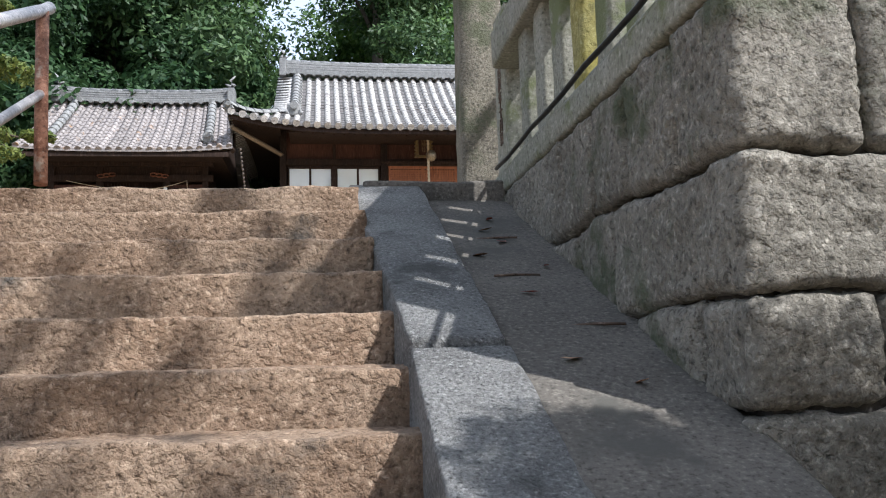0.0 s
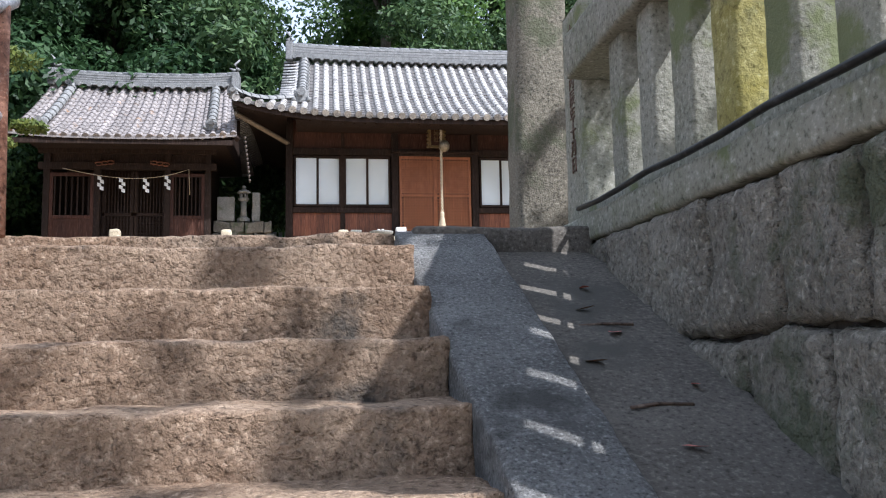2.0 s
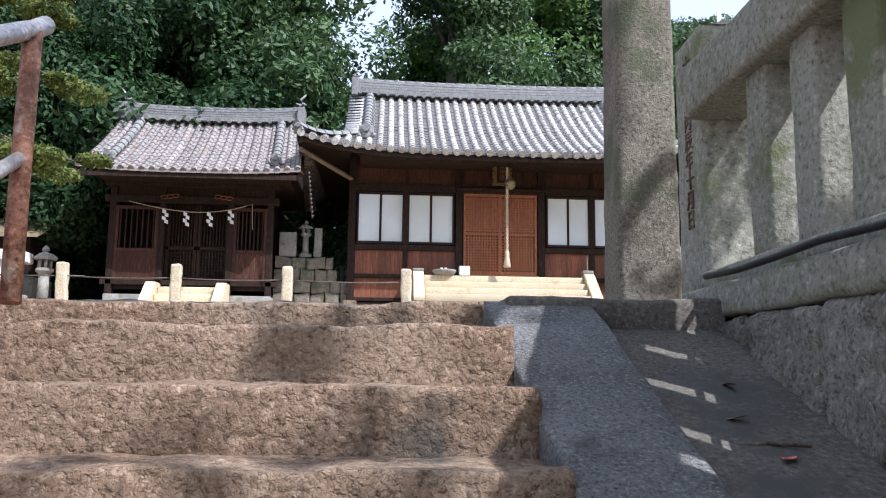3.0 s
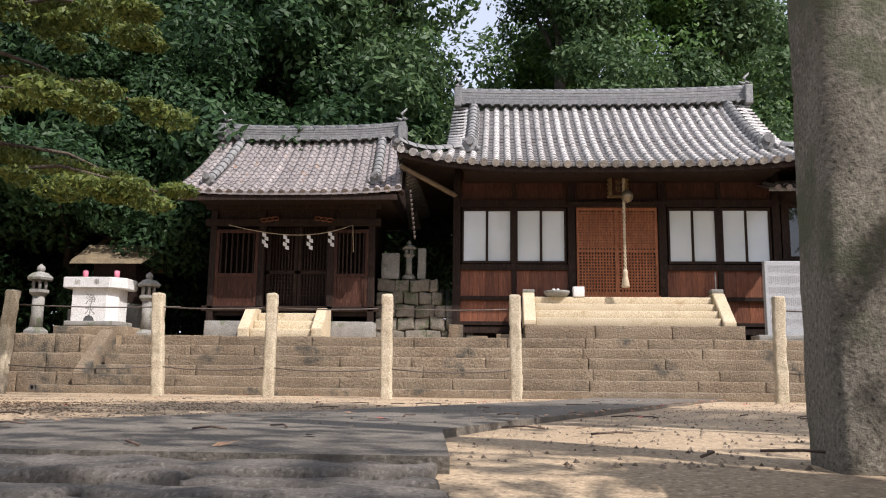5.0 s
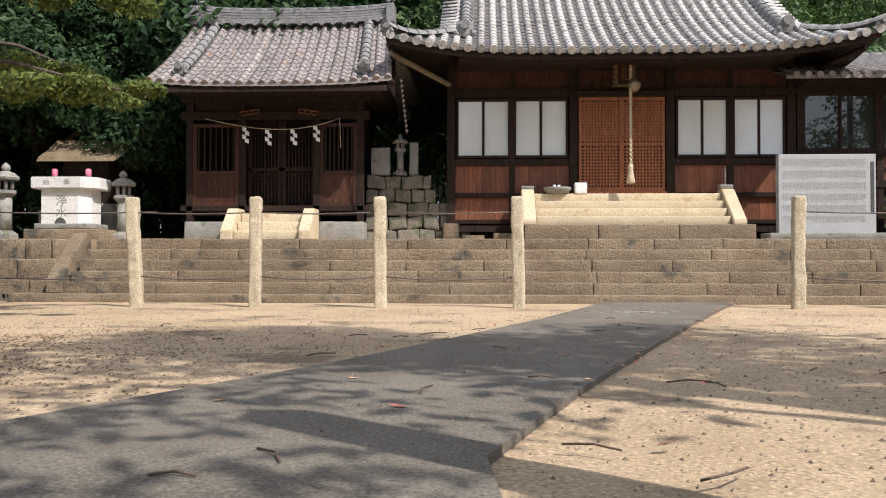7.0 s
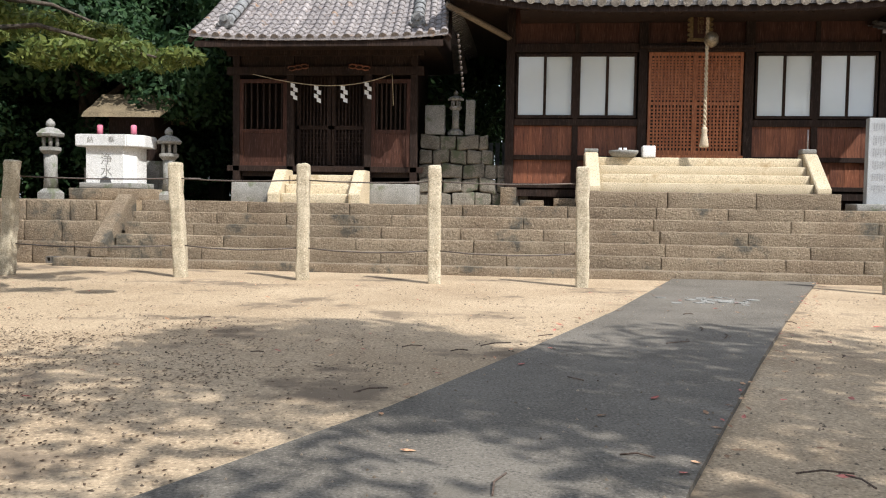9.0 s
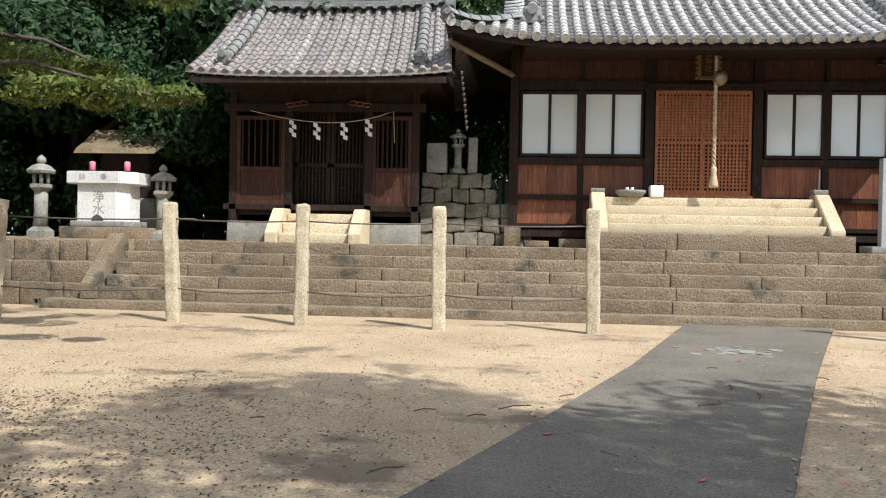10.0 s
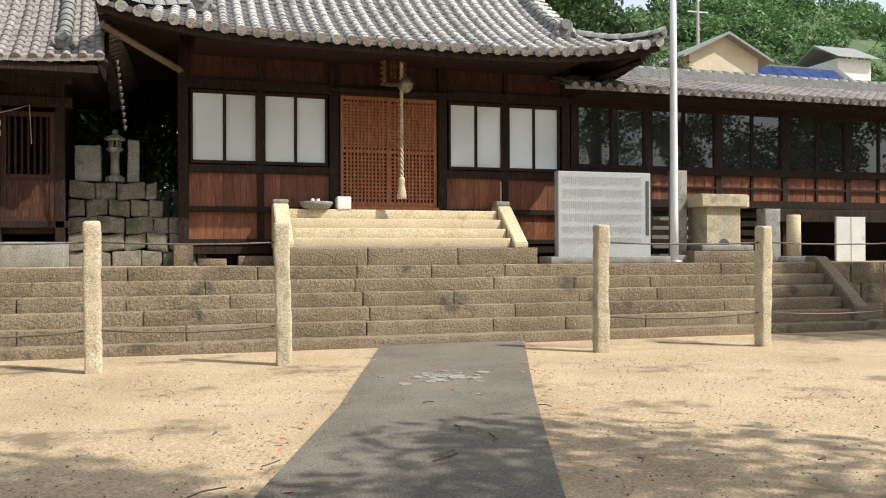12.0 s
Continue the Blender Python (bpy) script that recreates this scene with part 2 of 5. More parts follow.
def rough_box(x0, y0, z0, x1, y1, z1, cell=0.06, amp=0.008, seed=0.0, rnd=0.012):
    """A hewn block: all six faces gridded and pushed by noise, with rounded edges."""
    bm = bmesh.new()
    n = [max(1, min(150, round((b - a) / cell))) for a, b in ((x0, x1), (y0, y1), (z0, z1))]
    lo, size = (x0, y0, z0), (x1 - x0, y1 - y0, z1 - z0)
    made = {}

    def line(q):
        a, b, m = lo[q], lo[q] + size[q], n[q]
        e = min(rnd * 1.3 + 0.002, size[q] * 0.2)
        inner = [a + e + (size[q] - 2 * e) * t / m for t in range(m + 1)]
        return [a, *inner, b]
    lines = [line(q) for q in range(3)]
    n = [len(l) - 1 for l in lines]

    def v(i, j, k):
        key = (i, j, k)
        if key not in made:
            p = Vector([lines[q][key[q]] for q in range(3)])
            edge = [key[q] in (0, n[q]) for q in range(3)]
            mid = Vector([lo[q] + size[q] / 2 for q in range(3)])
            if sum(edge) > 1:
                for q in range(3):
                    if edge[q]:
                        p[q] += rnd * 0.45 if p[q] < mid[q] else -rnd * 0.45
            f = p * 7 + Vector((seed, seed * 1.7, seed * 0.3))
            d = noise.noise_vector(f) * amp + noise.noise_vector(p * 27 + Vector((seed, 1, 2))) * amp * 0.6 + noise.noise_vector(p * 2.1 + Vector((seed, 0, 3))) * amp * 0.9
            made[key] = bm.verts.new(p + d)
        return made[key]
    for a in range(3):
        b, c = (a + 1) % 3, (a + 2) % 3
        for side in (0, n[a]):
            for i in range(n[b]):
                for j in range(n[c]):
                    q = []
                    for di, dj in ((0, 0), (1, 0), (1, 1), (0, 1)):
                        key = [0, 0, 0]
                        key[a], key[b], key[c] = side, i + di, j + dj
                        q.append(v(*key))
                    bm.faces.new(q if side else q[::-1])
    for f in bm.faces:
        f.smooth = True
    return bm


def tube(bm, pts, r, seg=8, caps=True, r2=None):
    rings = []
    pts = [Vector(p) for p in pts]
    for i, p in enumerate(pts):
        d = (pts[min(i + 1, len(pts) - 1)] - pts[max(i - 1, 0)]).normalized()
        u = d.cross(Vector((0, 0, 1)))
        if u.length < 0.05:
            u = Vector((1, 0, 0))
        u.normalize()
        w = d.cross(u)
        rr = r if r2 is None else r + (r2 - r) * i / (len(pts) - 1)
        rings.append([bm.verts.new(p + (u * math.cos(a) + w * math.sin(a)) * rr) for a in (2 * math.pi * k / seg for k in range(seg))])
    for a, b in zip(rings, rings[1:]):
        for k in range(seg):
            f = bm.faces.new((a[k], a[(k + 1) % seg], b[(k + 1) % seg], b[k]))
            f.smooth = True
    if caps:
        bm.faces.new(rings[0][::-1])
        bm.faces.new(rings[-1])
    return bm


def lathe(bm, prof, seg=16, at=(0, 0, 0), turn=0.0, smooth=True):
    rings = [[bm.verts.new((at[0] + r * math.cos(2 * math.pi * k / seg + turn), at[1] + r * math.sin(2 * math.pi * k / seg + turn), at[2] + z)) for k in range(seg)] for r, z in prof]
    for a, b in zip(rings, rings[1:]):
        for k in range(seg):
            f = bm.faces.new((a[k], a[(k + 1) % seg], b[(k + 1) % seg], b[k]))
            f.smooth = smooth
    bm.faces.new(rings[0][::-1])
    bm.faces.new(rings[-1])
    return bm


def prism(pts, z0, z1):
    """An outline in the plan, raised."""
    bm = bmesh.new()
    a = [bm.verts.new((x, y, z0)) for x, y in pts]
    b = [bm.verts.new((x, y, z1)) for x, y in pts]
    bm.faces.new(a[::-1])
    bm.faces.new(b)
    for i in range(len(pts)):
        j = (i + 1) % len(pts)
        bm.faces.new((a[i], a[j], b[j], b[i]))
    bmesh.ops.recalc_face_normals(bm, faces=bm.faces[:])
    return bm


def side_prism(prof, x0, x1):
    """An outline in y and z, drawn along x."""
    bm = bmesh.new()
    a = [bm.verts.new((x0, y, z)) for y, z in prof]
    b = [bm.verts.new((x1, y, z)) for y, z in prof]
    bm.faces.new(a)
    bm.faces.new(b[::-1])
    for i in range(len(prof)):
        j = (i + 1) % len(prof)
        bm.faces.new((a[i], b[i], b[j], a[j]))
    bmesh.ops.recalc_face_normals(bm, faces=bm.faces[:])
    return bm


# ---- ground ----
STAIR_Y, RISE, RUN = 4.22, 0.16, 0.29


def court_height(x, y):
    return 0.02 * noise.noise(Vector((x * 0.5, y * 0.5, 0))) + 0.006 * noise.noise(Vector((x * 2.5, y * 2.5, 4)))


bm = bmesh.new()
xs = [-220, -90, -45, -28] + [-20 + i * 0.4 for i in range(91)] + [24, 32, 50, 100, 220]
ys = [4.52] + [5 + i * 0.4 for i in range(44)] + [24, 27, 32, 45, 90, 260]
grid = [[bm.verts.new((x, y, court_height(x, y) - 0.03 - 0.08 * max(0, min(1, 5.6 - y)) if y < 22 else -0.03)) for x in xs] for y in ys]
for r0, r1 in zip(grid, grid[1:]):
    for k in range(len(xs) - 1):
        bm.faces.new((r0[k], r0[k + 1], r1[k + 1], r1[k])).smooth = True
low = [bm.verts.new((x, 4.52, -3.4)) for x in (-220, 220)]
far = [bm.verts.new((x, -220, -3.4)) for x in (-220, 220)]
bm.faces.new((far[0], far[1], low[1], low[0]))
bm.faces.new((low[0], low[1], grid[0][-1], *[v for v in grid[0][-2:0:-1]], grid[0][0]))
tagged(part("ground", bm, SOIL), "pale sandy shrine court with darker damp patches", "ground", kind="structure")

# the paved path, from the stair to the terrace steps
bm = prism([(-2.2, 5.45), (0.86, 5.45), (0.74, 6.95), (1.25, 8.6), (2.4, 11.9), (3.5, 14.95), (5.38, 19.9), (2.98, 19.9), (1.5, 14.9), (0.5, 12.0), (-0.3, 9.8), (-1.6, 6.9)], -0.06, 0.012)
tagged(part("path", bm, PATH_M), "dark worn paved path across the sandy court", "path", kind="structure")
slab_set = thing("landing_paving", "cracked grey stone slabs at the stair head", "paving", kind="structure")
random.seed(31)
LANDING = [(4.72, 4.86, -0.045), (4.87, 5.03, -0.03), (5.045, 5.2, -0.02), (5.215, 5.47, -0.006)]
for r, (y0, y1, z) in enumerate(LANDING):
    x = -3.2
    end = 1.75 if r == 0 else 0.92 - 0.03 * r
    while x < end:
        w = random.uniform(0.7, 1.9)
        if end - x - w < 0.5:
            w = end - x
        bm = rough_box(x + 0.006, y0, -0.12, x + w - 0.008, y1, z + random.uniform(-0.008, 0.01), 0.05, 0.014, x * 3 + r * 5.1, 0.014)
        skew = random.uniform(-0.03, 0.03)
        for v in bm.verts:
            v.co.y += skew * (v.co.x - x) + 0.012 * math.sin(v.co.x * 6 + r)
        part("slab", bm, CONC, slab_set)
        x += w

# ---- the stone stair ----
stair = thing("stair", "rough brown granite steps climbing to the court", "stairs", kind="structure")
for i in range(15):
    y, z = (STAIR_Y - RUN * i, -RISE * i) if i else (4.43, -0.06)
    part("stone_step", rough_box(-3.2, y, z - RISE - 0.05, 1.24 + (4.44 - y) * 0.05, y + (0.55 if i == 1 else RUN) + 0.03, z, 0.032 if i < 9 else 0.15, 0.011, i * 3.3, 0.008), STEP, stair)
side = thing("stair_side_slab", "grey granite side slab with a flaked joint along the stair", "side slab", kind="structure")


def slope_slab(y0, y1, x0, x1, up, thick, amp, seed, grade=0.428, top=None):
    """A slab lying on the slope; its left edge may run from x0 below to top above."""
    bm = rough_box(x0, y0, -thick, x1, y1, 0, 0.04, amp, seed, 0.008)
    for v in bm.verts:
        if top is not None:
            f = (v.co.x - x0) / (x1 - x0)
            v.co.x += (1 - f) * (top - x0) * (v.co.y - y0) / (y1 - y0)
        v.co.z += up + (v.co.y - 4.4) * grade
    return bm


part("slab", slope_slab(2.455, 4.44, 1.335, 1.60, -0.058, 0.3, 0.005, 1, top=1.235), SLAB, side)
part("slab", slope_slab(0.3, 2.425, 1.33, 1.605, -0.070, 0.3, 0.005, 2), SLAB, side)
part("slab", slope_slab(-1.4, 0.28, 1.33, 1.60, -0.062, 0.3, 0.005, 3), SLAB, side)
tagged(part("drain_slope", slope_slab(-1.4, 4.42, 1.58, 2.06, -0.135, 0.3, 0.004, 8, 0.405), CONC), "dirty concrete slope between side slab and wall", "slope", kind="structure")
tagged(part("landing_edge", rough_box(1.30, 4.40, -0.35, 2.05, 4.73, -0.03, 0.05, 0.008, 4), CONC), "dark stone edge at the stair head", "edge", kind="structure")

# ---- retaining wall and stone fence beside the stair ----
wall = thing("retaining_wall", "rough polygonal granite retaining wall beside the stair", "wall", kind="structure")
part("core", boxes((2.10, 1.98, -3.4, 5.9, 4.78, -0.02)), MORTAR, wall)
COURSES = [(-3.3, -2.6), (-2.6, -2.0), (-2.0, -1.5), (-1.5, -1.08), (-1.08, -0.835), (-0.835, -0.485), (-0.485, -0.085)]
SIDE_JOINTS = [(1.92, 2.9, 3.8, 4.8), (1.92, 2.5, 3.4, 4.8), (1.92, 2.8, 4.8), (1.92, 2.45, 4.8), (1.92, 2.19, 2.62, 4.8), (1.92, 2.775, 3.16, 3.62, 4.8), (1.92, 2.27, 2.64, 2.97, 3.355, 3.78, 4.25, 4.8)]
random.seed(4)


def wall_stone(x0, y0, z0, x1, y1, z1, seed):
    """One hewn block with a bulging face and slightly wandering joints."""
    bm = rough_box(x0, y0 + 0.007, z0 + 0.005, x1, y1 - 0.007, z1 - 0.005, 0.024, 0.013, seed, 0.022)
    for v in bm.verts:
        f = (v.co.z - z0) / (z1 - z0)
        for edge, w in ((z0, 1 - f), (z1, f)):
            if -1.3 < edge < -0.2:
                v.co.z += 0.014 * w * math.sin((v.co.y + v.co.x) * 5.1 + edge * 9)
        v.co += noise.noise_vector(v.co * 38) * 0.007
        v.co.y += 0.012 * math.sin(v.co.z * 11 + seed) * (1 if y0 > 2 and y1 < 4.7 else 0)
    part("stone", bm, WALL, wall)


for r, (z0, z1) in enumerate(COURSES):
    quoin = 2.36 + 0.22 * (r % 2)
    for i, (y0, y1) in enumerate(zip(SIDE_JOINTS[r], SIDE_JOINTS[r][1:])):
        wall_stone(2.03, y0, z0, 2.2 if i else quoin, y1, z1, r * 7 + i * 3.1)
    x = quoin + 0.008
    while x < 5.8:
        w = min(random.uniform(0.42, 0.95), 5.81 - x)
        wall_stone(x, 1.92, z0, x + w - 0.008, 2.1, z1, r * 9 + x * 3)
        x += w
part("coping", rough_box(2.035, 1.93, -0.087, 2.5, 4.8, 0.035, 0.06, 0.007, 6), FENCE, wall)
part("coping", rough_box(2.51, 1.93, -0.087, 5.8, 2.4, 0.035, 0.08, 0.006, 9), FENCE, wall)
fence = thing("stone_fence", "mossy grey stone fence with square balusters and a top rail", "fence")
part("bottom_rail", rough_box(2.10, 1.99, 0.03, 2.32, 4.86, 0.11, 0.08, 0.004, 3), FENCE, fence)
part("top_rail", rough_box(2.09, 1.99, 0.74, 2.34, 4.86, 0.96, 0.08, 0.005, 5), FENCE, fence)
for i in range(8):
    y = 4.31 - i * 0.31
    part("baluster", rough_box(2.14, y - 0.08, 0.10, 2.28, y + 0.08, 0.75, 0.06, 0.005, i), LICHEN if i == 3 else FENCE, fence)
cable = tube(bmesh.new(), [(2.02, 1.9 + i * 0.26, 0.055 + 0.006 * math.sin(i * 2)) for i in range(11)], 0.011, 6)
tagged(part("cable", cable, BLACK), "black cable lying along the wall coping", "cable")

# the torii pillar and the inscribed post
bm = rough_box(-0.155, -0.155, -0.08, 0.155, 0.155, 3.7, 0.07, 0.006, 6, 0.02)
for v in bm.verts:
    k = 1 - 0.035 * v.co.z
    v.co.x, v.co.y = v.co.x * k, v.co.y * k
pil = tagged(part("stone_pillar", bm, PILLAR), "tall square weathered grey stone gate pillar", "pillar")
pil.location = (2.185, 5.76, -0.02)
stele = thing("inscribed_post", "tall grey stone post with a carved date", "stone post", at=(2.34, 5.01, 0))
part("shaft", rough_box(-0.17, -0.16, -0.1, 0.17, 0.16, 1.155, 0.06, 0.004, 2), FENCE, stele)
bm = bmesh.new()
lathe(bm, [(0.235, 1.15), (0.14, 1.18), (0.06, 1.215), (0.015, 1.245)], 4, turn=math.pi / 4, smooth=False)
part("cap", bm, FENCE, stele)


def writing(text, size, parent, mat, at, rot=(90, 0, 0), name="inscription", deep=0.004):
    """Characters one under the other, as a flat raised mesh."""
    cu = bpy.data.curves.new(name, 'FONT')
    cu.body, cu.size, cu.extrude, cu.align_x, cu.align_y = "\n".join(text), size, deep, 'CENTER', 'TOP'
    cu.space_line = 0.95
    tmp = new(name, cu)
    dg = bpy.context.evaluated_depsgraph_get()
    dg.update()
    me = bpy.data.meshes.new_from_object(tmp.evaluated_get(dg))
    bpy.data.objects.remove(tmp)
    me.materials.clear()
    me.materials.append(mat)
    ob = new(name, me)
    ob.parent = parent
    ob.matrix_basis = pose(*at, *rot)
    return ob


writing("大正五丙辰年十月日", 0.088, stele, TWIG, (-0.1725, 0.0, 1.07), (90, 0, -90))

# handrail
rail = thing("handrail", "rusty steel handrail with a worn pale top pipe", "handrail", at=(-0.22, 4.24, 0))
part("post", tube(bmesh.new(), [(0.05, -0.08, -0.1), (0.02, -0.02, 0.35), (-0.01, 0.05, 0.78)], 0.03, 14), RUST, rail)
part("top_pipe", tube(bmesh.new(), [(-0.005, 0.13, 0.835), (-0.01, 0.06, 0.79)] + [(-0.02, -d, 0.758 - d * 0.52) for d in (0.0, 0.5, 1.5, 3, 5, 6)], 0.031, 14), STEEL, rail, "worn pale steel pipe")
part("middle_pipe", tube(bmesh.new(), [(0.02, -d, 0.36 - d * 0.56) for d in (0.03, 1, 2, 4, 5.5)], 0.022, 14), STEEL, rail, "worn pale steel pipe")
for d in (1.75, 4.3):
    part("post", tube(bmesh.new(), [(0, -d, -d * 0.55 - 0.25), (-0.02, -d, 0.745 - d * 0.52)], 0.03, 14), RUST, rail)

# ---- terrace with its long steps ----
random.seed(11)
TX0, TX1 = -7.6, 12.3
terr = thing("terrace_steps", "long weathered stone steps of the shrine terrace", "steps", kind="structure")
part("apron", rough_box(TX0 - 0.9, 19.95, -0.1, TX1 + 1.2, 20.5, 0.13, 0.2, 0.012, 4), TERR, terr)
for i in range(5):
    z0, z1, y = 0.13 + 0.222 * i, 0.13 + 0.222 * (i + 1), 20.3 + 0.24 * i
    x = TX0 + 0.06 * i
    while x < TX1:
        w = min(random.uniform(1.3, 2.6), TX1 - x)
        if TX1 - x - w < 0.6:
            w = TX1 - x
        part("step_stone", rough_box(x + 0.004, y + random.uniform(-0.008, 0.008), z0 - 0.04, x + w - 0.004, y + 0.40, z1 + random.uniform(-0.006, 0.006), 0.10, 0.008, x * 3 + i, 0.012), TERR, terr)
        x += w
bm = boxes((-30, 21.5, -0.1, 30, 40, 1.235))
tagged(part("terrace_floor", bm, SOIL), "packed pale earth of the upper terrace", "terrace", kind="structure")
for x in (TX0 - 0.28, TX1):
    c = side_prism([(20.2, 0.13), (20.2, 0.40), (21.3, 1.36), (21.62, 1.36), (21.62, 0.13)], x, x + 0.3)
    bmesh.ops.bevel(c, geom=c.edges[:], offset=0.02, segments=2, affect='EDGES')
    tagged(part("step_cheek", c, TERR), "sloping stone cheek slab closing the terrace steps", "cheek slab", kind="structure")
lwall = thing("terrace_wall", "low retaining wall of squared brownish stones", "wall", kind="structure")
for r in range(3):
    x = -19.0
    while x < TX0 - 0.3:
        w = min(random.uniform(0.5, 1.0), TX0 - 0.29 - x)
        part("stone", rough_box(x + 0.006, 20.55 + 0.06 * r, 0.41 * r - 0.05, x + w - 0.006, 21.6, 0.41 * (r + 1) - 0.006, 0.14, 0.014, x * 2 + r, 0.02), TERR, lwall)
        x += w
rwall = thing("terrace_wall", "low retaining wall of squared brownish stones", "wall", kind="structure")
for r in range(3):
    x = TX1 + 0.31
    while x < 24:
        w = random.uniform(0.6, 1.1)
        part("stone", rough_box(x + 0.006, 21.4, 0.41 * r - 0.05, x + w - 0.006, 21.9, 0.41 * (r + 1) - 0.006, 0.2, 0.014, x * 2 + r, 0.02), TERR, rwall)
        x += w

# ---- court posts with their rods ----
posts = [(-8.05, 17.9, 5, 2), (-5.27, 18.35, -3.0, 0), (-3.2, 18.35, 0.5, 0), (-1.02, 18.35, -0.6, 0), (1.33, 18.35, -1.0, 0), (5.98, 18.35, 0.5, 0), (8.8, 18.35, 0.8, 0), (11.7, 18.4, 0, 0)]
for i, (x, y, lean, l2) in enumerate(posts):
    po = thing("rope_post", "squared rough-hewn pale granite post standing in the sand", "post", "court posts", at=(x, y, 0))
    po.rotation_euler = (radians(l2), radians(lean), random.uniform(-0.1, 0.1))
    part("shaft", rough_box(-0.10, -0.10, -0.2, 0.10, 0.10, 1.86, 0.045, 0.014, i * 4.7, 0.02), POST, po)
spans = [(0, 1), (1, 2), (2, 3), (3, 4), (5, 6), (6, 7)]
for a, b in spans:
    for z, sag in ((1.60, 0.03), (0.50, 0.06)):
        (xa, ya), (xb, yb) = posts[a][:2], posts[b][:2]
        over = 0.35 if b == 1 and z > 1 else 0.0
        pts = [(xa + (xb - xa) * t, ya + (yb - ya) * t - 0.02, z - sag * 4 * t * (1 - t)) for t in (0, 0.25, 0.5, 0.75, 1)]
        if over:
            pts.append((xb + over, yb - 0.02, z))
        tagged(part("iron_rod", tube(bmesh.new(), pts, 0.013, 6), IRON), "thin rusty iron rod between granite posts", "rod", "fence rods")


# ---- tiled roofs ----
def row_mesh(pts, r, step=0.27):
    """A row of overlapping half-round tiles laid along a line, eave first."""
    bm = bmesh.new()
    pts = [Vector(p) for p in pts]
    ln = [0.0]
    for a, b in zip(pts, pts[1:]):
        ln.append(ln[-1] + (b - a).length)

    def at(s):
        s = min(max(s, 0), ln[-1])
        for i in range(len(pts) - 1):
            if s <= ln[i + 1] + 1e-9:
                return pts[i].lerp(pts[i + 1], (s - ln[i]) / max(1e-6, ln[i + 1] - ln[i]))
        return pts[-1]
    d0 = (pts[-1] - pts[0]).normalized()
    u = d0.cross(Vector((0, 0, 1))).normalized()
    w = u.cross(d0)
    s, first = 0.0, True
    while s < ln[-1] - 0.03:
        e = min(s + step, ln[-1])
        rings = []
        for q, rr in ((s, r * 1.08), (e, r * 0.90)):
            c = at(q)
            rings.append([bm.verts.new(c + (u * math.cos(a) + w * math.sin(a) * 1.0) * rr) for a in (math.pi * k / 6 for k in range(7))])
        for k in range(6):
            bm.faces.new((rings[0][k], rings[0][k + 1], rings[1][k + 1], rings[1][k])).smooth = True
        cap = rings[0][::-1]
        if first:
            c = at(s)
            low = [bm.verts.new(c + (u * math.cos(a) + w * math.sin(a)) * r * 1.08) for a in (math.pi * (1 + k / 6) for k in range(1, 6))]
            bm.faces.new([*rings[0], *low][::-1])
        else:
            bm.faces.new(cap)
        s, first = e, False
    return bm


def sheet(rows, mat, name, parent, saw=0.02, thick=0.05):
    """Pan tiles: rows of points from eave to ridge, each row lapped over the one below."""
    bm = bmesh.new()
    prev = None
    for a, b in zip(rows, rows[1:]):
        lo = [bm.verts.new(Vector(p) + Vector((0, 0, saw))) for p in a]
        hi = [bm.verts.new(p) for p in b]
        for k in range(len(a) - 1):
            bm.faces.new((lo[k], lo[k + 1], hi[k + 1], hi[k]))
        if prev:
            for k in range(len(a) - 1):
                bm.faces.new((prev[k], prev[k + 1], lo[k + 1], lo[k]))
        else:
            dn = [bm.verts.new(Vector(p) + Vector((0, 0, -thick))) for p in a]
            for k in range(len(a) - 1):
                bm.faces.new((dn[k], dn[k + 1], lo[k + 1], lo[k]))
        prev = hi
    return part(name, bm, mat, parent)


